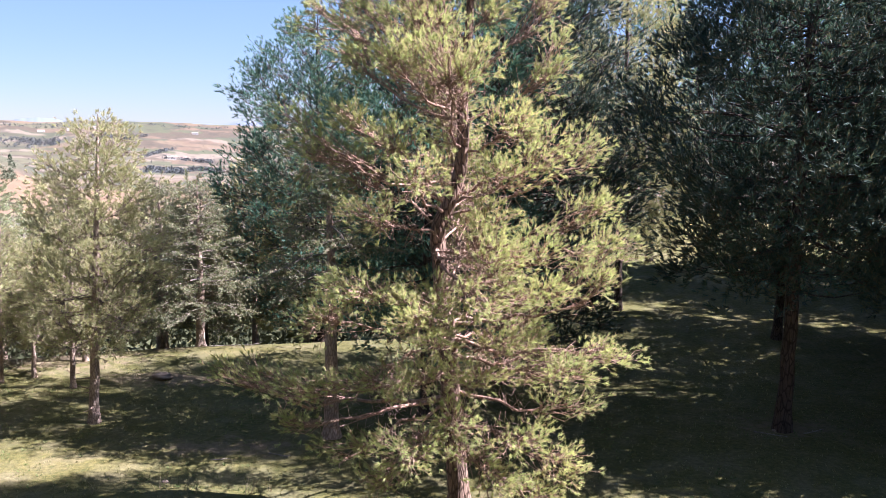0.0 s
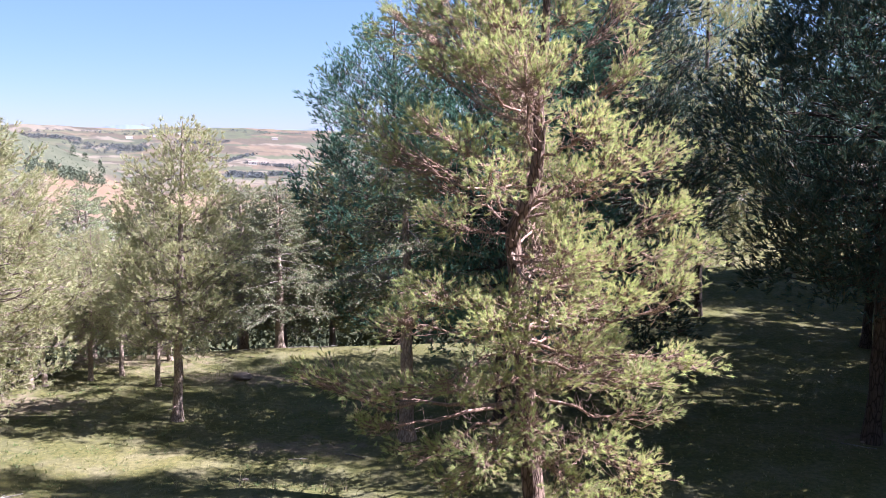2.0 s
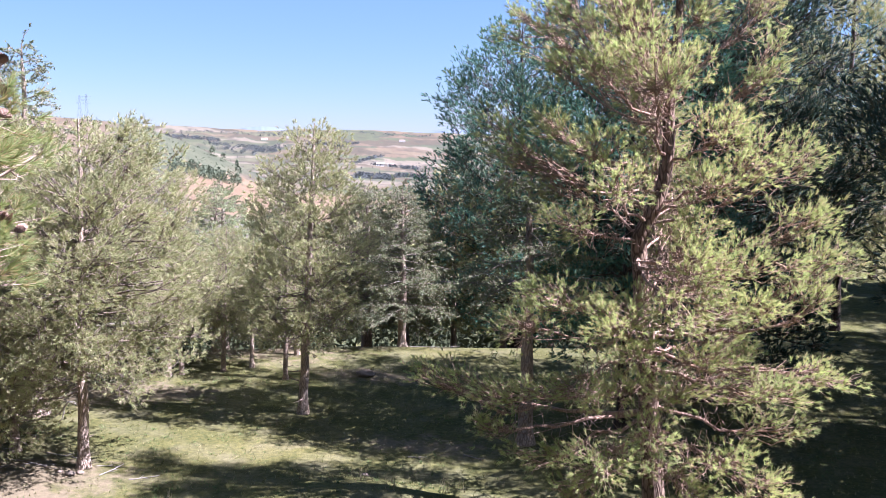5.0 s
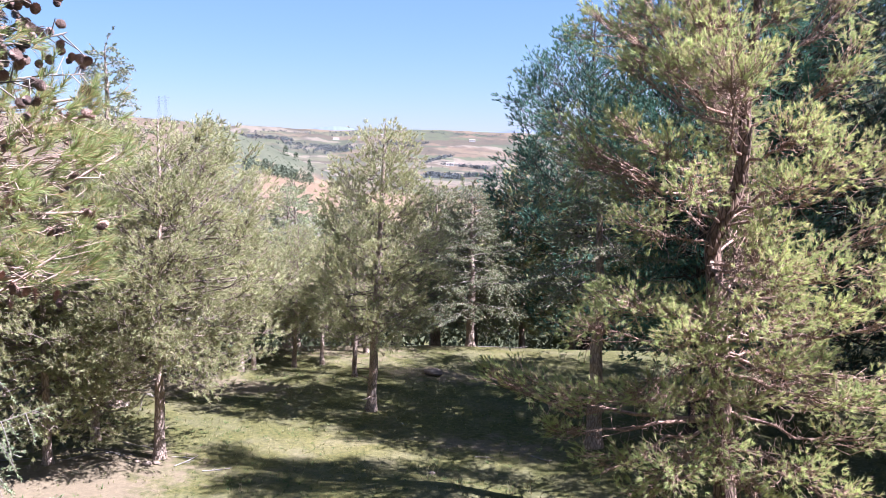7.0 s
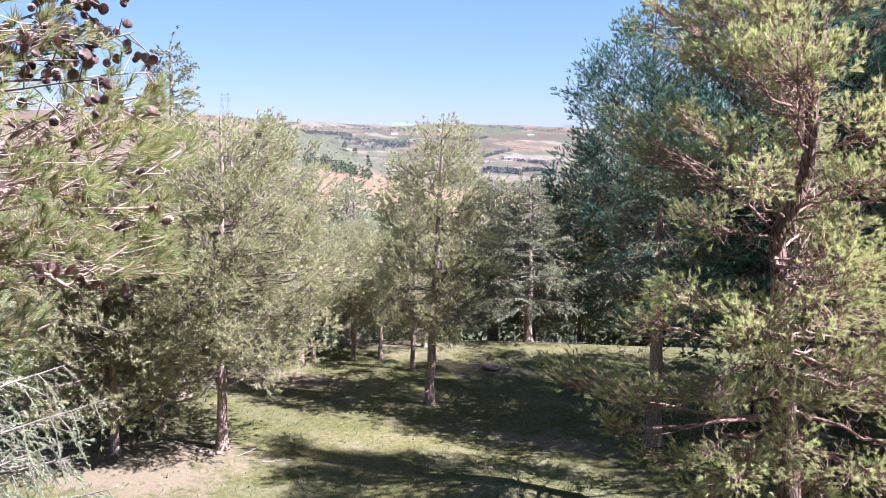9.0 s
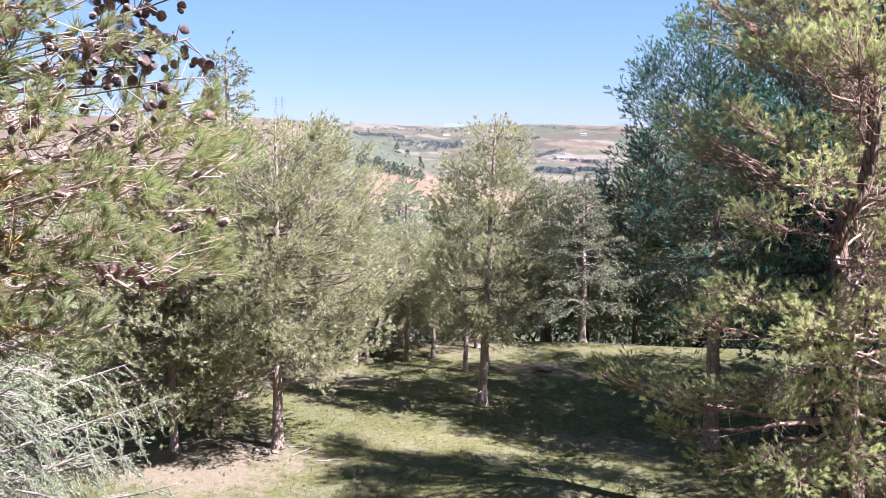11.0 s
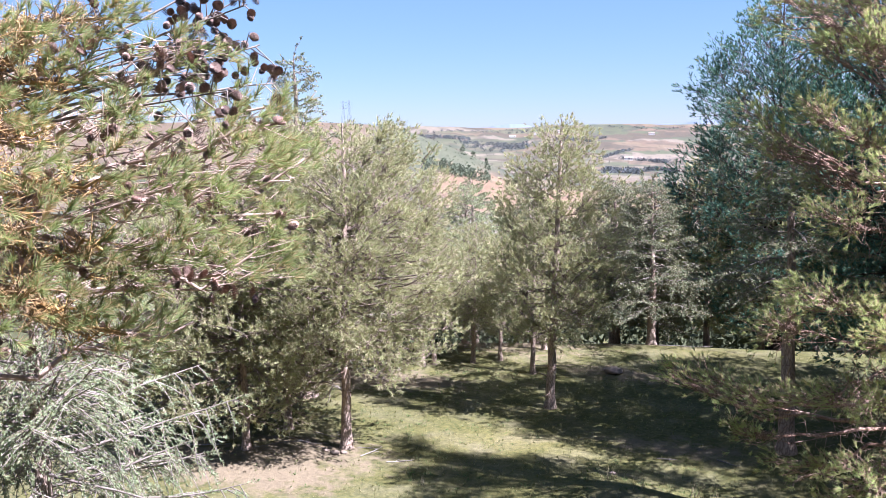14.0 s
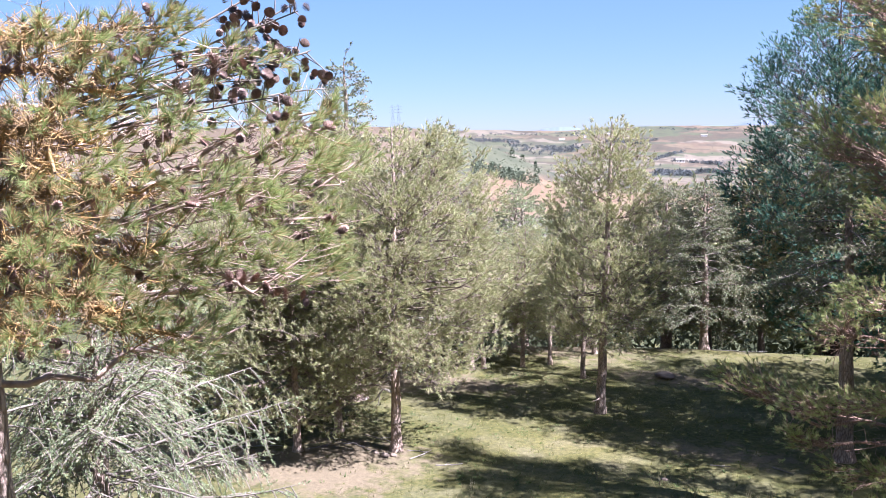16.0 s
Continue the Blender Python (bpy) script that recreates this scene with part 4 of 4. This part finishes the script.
def mountain(name, label, az0, az1, peak, seed, r=4790):
    """A far ridge, closed behind; its blue is haze put into the colour."""
    rs = np.random.RandomState(seed)
    az = np.linspace(az0, az1, 60)
    t = np.linspace(0, 1, 60)
    el = peak * np.sin(math.pi * t) ** 0.6 * (0.75 + 0.25 * fbm(t * 5 + seed, t * 0 + seed, 4)) - 0.05
    front = np.array([[*polar(a, r), EYE - 60] for a in az])
    top = np.array([[*polar(a, r + 60), EYE + r * math.tan(math.radians(e))] for a, e in zip(az, el)])
    back = np.array([[*polar(a, r + 120), EYE - 60] for a in az])
    v = np.concatenate([front, top, back])
    i = np.arange(59)
    f = [np.stack([i + o, i + o + 60, i + o + 61], 1) for o in (0, 60)] + [np.stack([i + o, i + o + 61, i + o + 1], 1) for o in (0, 60)]
    ob = part(name, mesh_from(name, v, np.concatenate(f), True), M_MOUNTAIN)
    return tagged(ob, label, "mountain", kind="structure")


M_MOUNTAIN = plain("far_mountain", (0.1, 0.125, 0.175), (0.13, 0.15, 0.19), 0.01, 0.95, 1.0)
mountain("backdrop_1", "far mountain ridge with pale blue haze in its colour", 21.5, 27.5, 0.55, 3)
mountain("backdrop_2", "far mountain ridge with pale blue haze in its colour", 8.0, 19.0, 0.62, 8)

M_WALL = plain("whitewash", (0.5, 0.48, 0.44), (0.62, 0.6, 0.56), 0.3)
M_ROOF = plain("roof_tiles", (0.3, 0.22, 0.18), (0.38, 0.29, 0.24), 0.8)
M_GLASS = plain("dark_window", (0.03, 0.035, 0.04), (0.05, 0.055, 0.06), 1.0, 0.3)


def box(bm, x0, y0, z0, x1, y1, z1):
    c = [bm.verts.new((x, y, z)) for z in (z0, z1) for x, y in ((x0, y0), (x1, y0), (x1, y1), (x0, y1))]
    for q in ((0, 3, 2, 1), (4, 5, 6, 7), (0, 1, 5, 4), (1, 2, 6, 5), (2, 3, 7, 6), (3, 0, 4, 7)):
        bm.faces.new([c[i] for i in q])


def farmhouse(az, r, w, d, h):
    x, y = polar(az, r)
    ob = thing("farmhouse", x, y, z_at(x, y) - 0.6, "small whitewashed farmhouse with a tiled gable roof", "house", "farmhouses", az)
    bm = bmesh.new()
    box(bm, -w / 2, -d / 2, 0, w / 2, d / 2, h)
    part("wall", bm, M_WALL, ob)
    bm = bmesh.new()
    e = 0.4
    p = [bm.verts.new(v) for v in ((-w / 2 - e, -d / 2 - e, h), (w / 2 + e, -d / 2 - e, h), (w / 2 + e, d / 2 + e, h), (-w / 2 - e, d / 2 + e, h), (-w / 2 - e, 0, h + d * 0.3), (w / 2 + e, 0, h + d * 0.3))]
    for q in ((0, 1, 5, 4), (2, 3, 4, 5), (1, 2, 5), (3, 0, 4), (0, 3, 2, 1)):
        bm.faces.new([p[i] for i in q])
    part("roof", bm, M_ROOF, ob)
    for k in range(3):
        bm = bmesh.new()
        cx = -w / 2 + (k + 0.5) * w / 3
        box(bm, cx - 0.6, -d / 2 - 0.05, h * 0.35, cx + 0.6, -d / 2 + 0.02, h * 0.75)
        part("window", bm, M_GLASS, ob)


for spec in ((15.5, 3300, 22, 9, 6), (16.9, 1420, 13, 7, 4.5), (16.2, 1430, 10, 7, 4), (24.2, 3500, 24, 10, 6), (22.6, 3560, 26, 10, 7), (21.2, 3600, 22, 10, 6)):
    farmhouse(*spec)


def pylon(az, r, h):
    """A slim lattice pylon with three arms."""
    x, y = polar(az, r)
    ob = thing("pylon", x, y, z_at(x, y) - 0.3, "thin grey lattice pylon on the hill's brow", "pylon", "", az + 20)
    legs = Wood()
    for sx, sy in ((-1, -1), (1, -1), (1, 1), (-1, 1)):
        legs.limb([(sx * 1.1, sy * 1.1, 0), (sx * 0.35, sy * 0.35, h * 0.6), (sx * 0.2, sy * 0.2, h)], [0.03, 0.025, 0.02], 4)
    for i in range(8):
        a, b = i / 8, (i + 1) / 8
        wa, wb = np.interp([a, b], [0, 0.6, 1], [1.1, 0.35, 0.2])
        for sy in (-1, 1):
            legs.limb([(-wa, sy * wa, a * h), (wb, sy * wb, b * h)], [0.014, 0.014], 3)
            legs.limb([(wa, sy * wa, a * h), (-wb, sy * wb, b * h)], [0.014, 0.014], 3)
    part("mast", legs.mesh("mast"), M_STEEL, ob)
    for k in (0.68, 0.8, 0.92):
        arm = Wood()
        arm.limb([(-1.9, 0, k * h), (1.9, 0, k * h)], [0.04, 0.04], 4)
        arm.limb([(-1.9, 0, k * h), (0, 0, k * h + 0.5), (1.9, 0, k * h)], [0.03, 0.03, 0.03], 3)
        part("arm", arm.mesh("arm"), M_STEEL, ob)


M_STEEL = plain("galvanised_steel", (0.07, 0.075, 0.085), (0.1, 0.105, 0.115), 2.0, 0.5)
pylon(34.57, 425, 12.0)
pylon(34.95, 428, 11.0)

# ---- the lawn's small things ----
M_WEED = needles("weed_leaves", (0.1, 0.135, 0.045), (0.065, 0.095, 0.034), (0.15, 0.14, 0.07), 0.04, 0.3)
M_BLADE = needles("grass_blades", (0.185, 0.182, 0.072), (0.11, 0.125, 0.045), (0.26, 0.22, 0.12), 0.2, 0.3)
M_STRAW = needles("dry_stalks", (0.33, 0.27, 0.17), (0.24, 0.19, 0.12), (0.36, 0.3, 0.2), 0.2, 0.3)
M_STICK = plain("weathered_stick", (0.11, 0.092, 0.078), (0.25, 0.22, 0.19), 9.0)
M_STONE = plain("field_stone", (0.11, 0.082, 0.06), (0.2, 0.155, 0.12), 5.0)


def bare_here(x, y):
    return np.max([np.exp(-1.2 * (((x - px) / st) ** 2 + (y - py) ** 2) / pr ** 2) for px, py, pr, st in PATCHES], axis=0)


def sow(name, label, material, n, area, size, leaves, upright, cluster=0.0, category="grass"):
    """Blades or leaves scattered over the lawn, joined into one mass."""
    az = np.radians(rng.uniform(*area[0], n * 4))
    r = np.sqrt(rng.uniform(area[1][0] ** 2, area[1][1] ** 2, n * 4))
    x, y = -np.sin(az) * r, np.cos(az) * r
    keep = rng.random(n * 4) > 0.85 * bare_here(x, y)
    if cluster:
        keep &= vnoise(x * 0.8, y * 0.8) > cluster
    x, y = x[keep][:n], y[keep][:n]
    n = len(x)
    s = (size * rng.uniform(0.6, 1.5, n))[:, None, None]
    a = rng.random((n, leaves)) * 6.283
    out = np.stack([np.cos(a), np.sin(a), 0 * a], -1)
    side = np.stack([-np.sin(a), np.cos(a), 0 * a], -1)
    d = out * (1 - upright) + np.array([0, 0, 1.0]) * (upright * rng.uniform(0.5, 1.3, (n, leaves)))[..., None] + rng.normal(size=(n, leaves, 3)) * 0.15
    b = np.stack([x, y, height_at(x, y) - 0.01], -1)[:, None] + out * s * 0.12
    vs = np.stack([b - side * s * 0.11, b + side * s * 0.11, b + d * s], 2)
    v = np.array(vs).reshape(-1, 3)
    ob = part(name, mesh_from(name, v, np.arange(len(v)).reshape(-1, 3)), material)
    return tagged(ob, label, category, kind="stuff")


sow("grass", "short green and straw-coloured grass blades on the lawn", M_BLADE, 12000, ((-29, 58), (13.5, 27)), 0.055, 4, 0.75)
sow("weeds", "low leafy green weeds in patches on the lawn", M_WEED, 1900, ((-29, 50), (14.5, 26)), 0.08, 8, 0.4, 0.2, "weeds")


def fallen_stick(x, y, length, rz, thick=0.013):
    ob = thing("fallen_stick", x, y, z_at(x, y) + thick * 0.5, "pale weathered stick lying on the grass", "stick", "fallen sticks", rz)
    w = Wood()
    q = bend(rng, (-length / 2, 0, 0), (1, 0, 0), length, 5, 0.0, 0.12)
    q[:, 2] = np.abs(q[:, 2]) * 0.3
    w.limb(q, np.linspace(thick, thick * 0.5, 6), 6)
    part("stem", w.mesh("stem"), M_STICK, ob)
    for _ in range(2):
        w = Wood()
        p, d = along(q, rng.uniform(0.3, 0.8))
        e = p + turn(rng, d, 45, 1.0) * length * 0.25
        e[2] = abs(e[2]) * 0.5 + 0.01
        w.limb([p, e], [thick * 0.5, thick * 0.25], 4)
        part("twig", w.mesh("twig"), M_STICK, ob)


for x, y, ln, rz in ((-8.95, 14.35, 0.55, 30), (-11.3, 14.55, 1.5, 8), (-11.7, 14.2, 1.2, 55), (-11.0, 14.85, 1.1, -12), (-9.75, 14.5, 0.6, 80), (-9.9, 14.7, 0.5, 20), (-13.0, 13.2, 1.0, 10), (-3.2, 17.2, 0.5, -25), (-4.3, 16.9, 0.4, 10),
                     (-6.2, 26.4, 1.6, 4), (-8.6, 26.0, 1.3, -6), (8.2, 18.6, 0.6, 15), (7.2, 18.5, 0.7, -20)):
    fallen_stick(x, y, ln, rz)

# a dead barkless branch left on the pale trunk
w = Wood()
left = Matrix.Rotation(radians(-40), 3, "Z") @ Vector((-0.81, -0.58, 0))
w.limb([np.array(left) * a + np.array((0, 0, b)) for a, b in ((0.06, 1.28), (0.14, 1.34), (0.24, 1.36), (0.32, 1.24), (0.4, 1.14), (0.52, 1.08))], [0.03, 0.027, 0.024, 0.02, 0.014, 0.007], 6)
w.limb([np.array(left) * a + np.array((0.02, 0.03, b)) for a, b in ((0.32, 1.24), (0.36, 1.05), (0.44, 0.96))], [0.014, 0.011, 0.006], 5)
part("dead_branch", w.mesh("dead_branch"), plain("barkless_wood", (0.3, 0.26, 0.21), (0.45, 0.4, 0.34), 9.0), pale_pine, "crooked barkless dead branch")


def rock(x, y, sx, sy, sz, label="low dark stone half sunk in bare earth"):
    bm = bmesh.new()
    bmesh.ops.create_icosphere(bm, subdivisions=3, radius=1.0)
    for v in bm.verts:
        n = noise.noise(v.co * 1.7 + Vector((x, y, 0))) * 0.28 + noise.noise(v.co * 5 + Vector((y, x, 0))) * 0.07
        v.co *= 1 + n
        v.co = Vector((v.co.x * sx, v.co.y * sy, v.co.z * sz))
    for f in bm.faces:
        f.smooth = True
    ob = part("stone", bm, M_STONE)
    ob.location = (x, y, z_at(x, y) + sz * 0.3)
    return tagged(ob, label, "stone", "stones")


rock(-7.15, 22.3, 0.26, 0.2, 0.1)
for x, y, k in ((-10.2, 14.2, 0.06), (-10.6, 14.15, 0.05), (-10.35, 14.1, 0.08), (-5.0, 15.6, 0.05), (7.4, 18.7, 0.07)):
    rock(x, y, k * 1.3, k, k * 0.7, "small pale stone on bare earth")


# dry stalks on the low bank
for x, y, n, h in ((-4.85, 14.9, 7, 0.36), (-3.3, 14.9, 9, 0.3), (-3.0, 15.2, 6, 0.26), (-8.0, 13.6, 5, 0.25), (-4.2, 14.7, 6, 0.2), (-6.0, 14.8, 5, 0.2)):
    ob = thing("dry_grass_tuft", x, y, z_at(x, y), "tuft of thin dry grass stalks on the bank", "grass", "dry grass tufts")
    for _ in range(n):
        st = Wood()
        a = rng.random() * 6.28
        q = bend(rng, (rng.normal() * 0.05, rng.normal() * 0.05, -0.02), (math.cos(a) * 0.35, math.sin(a) * 0.35, 1), h * rng.uniform(0.6, 1.2), 3, -0.2, 0.1)
        st.limb(q, [0.005, 0.004, 0.003, 0.002], 3)
        part("stalk", st.mesh("stalk"), M_STRAW, ob)
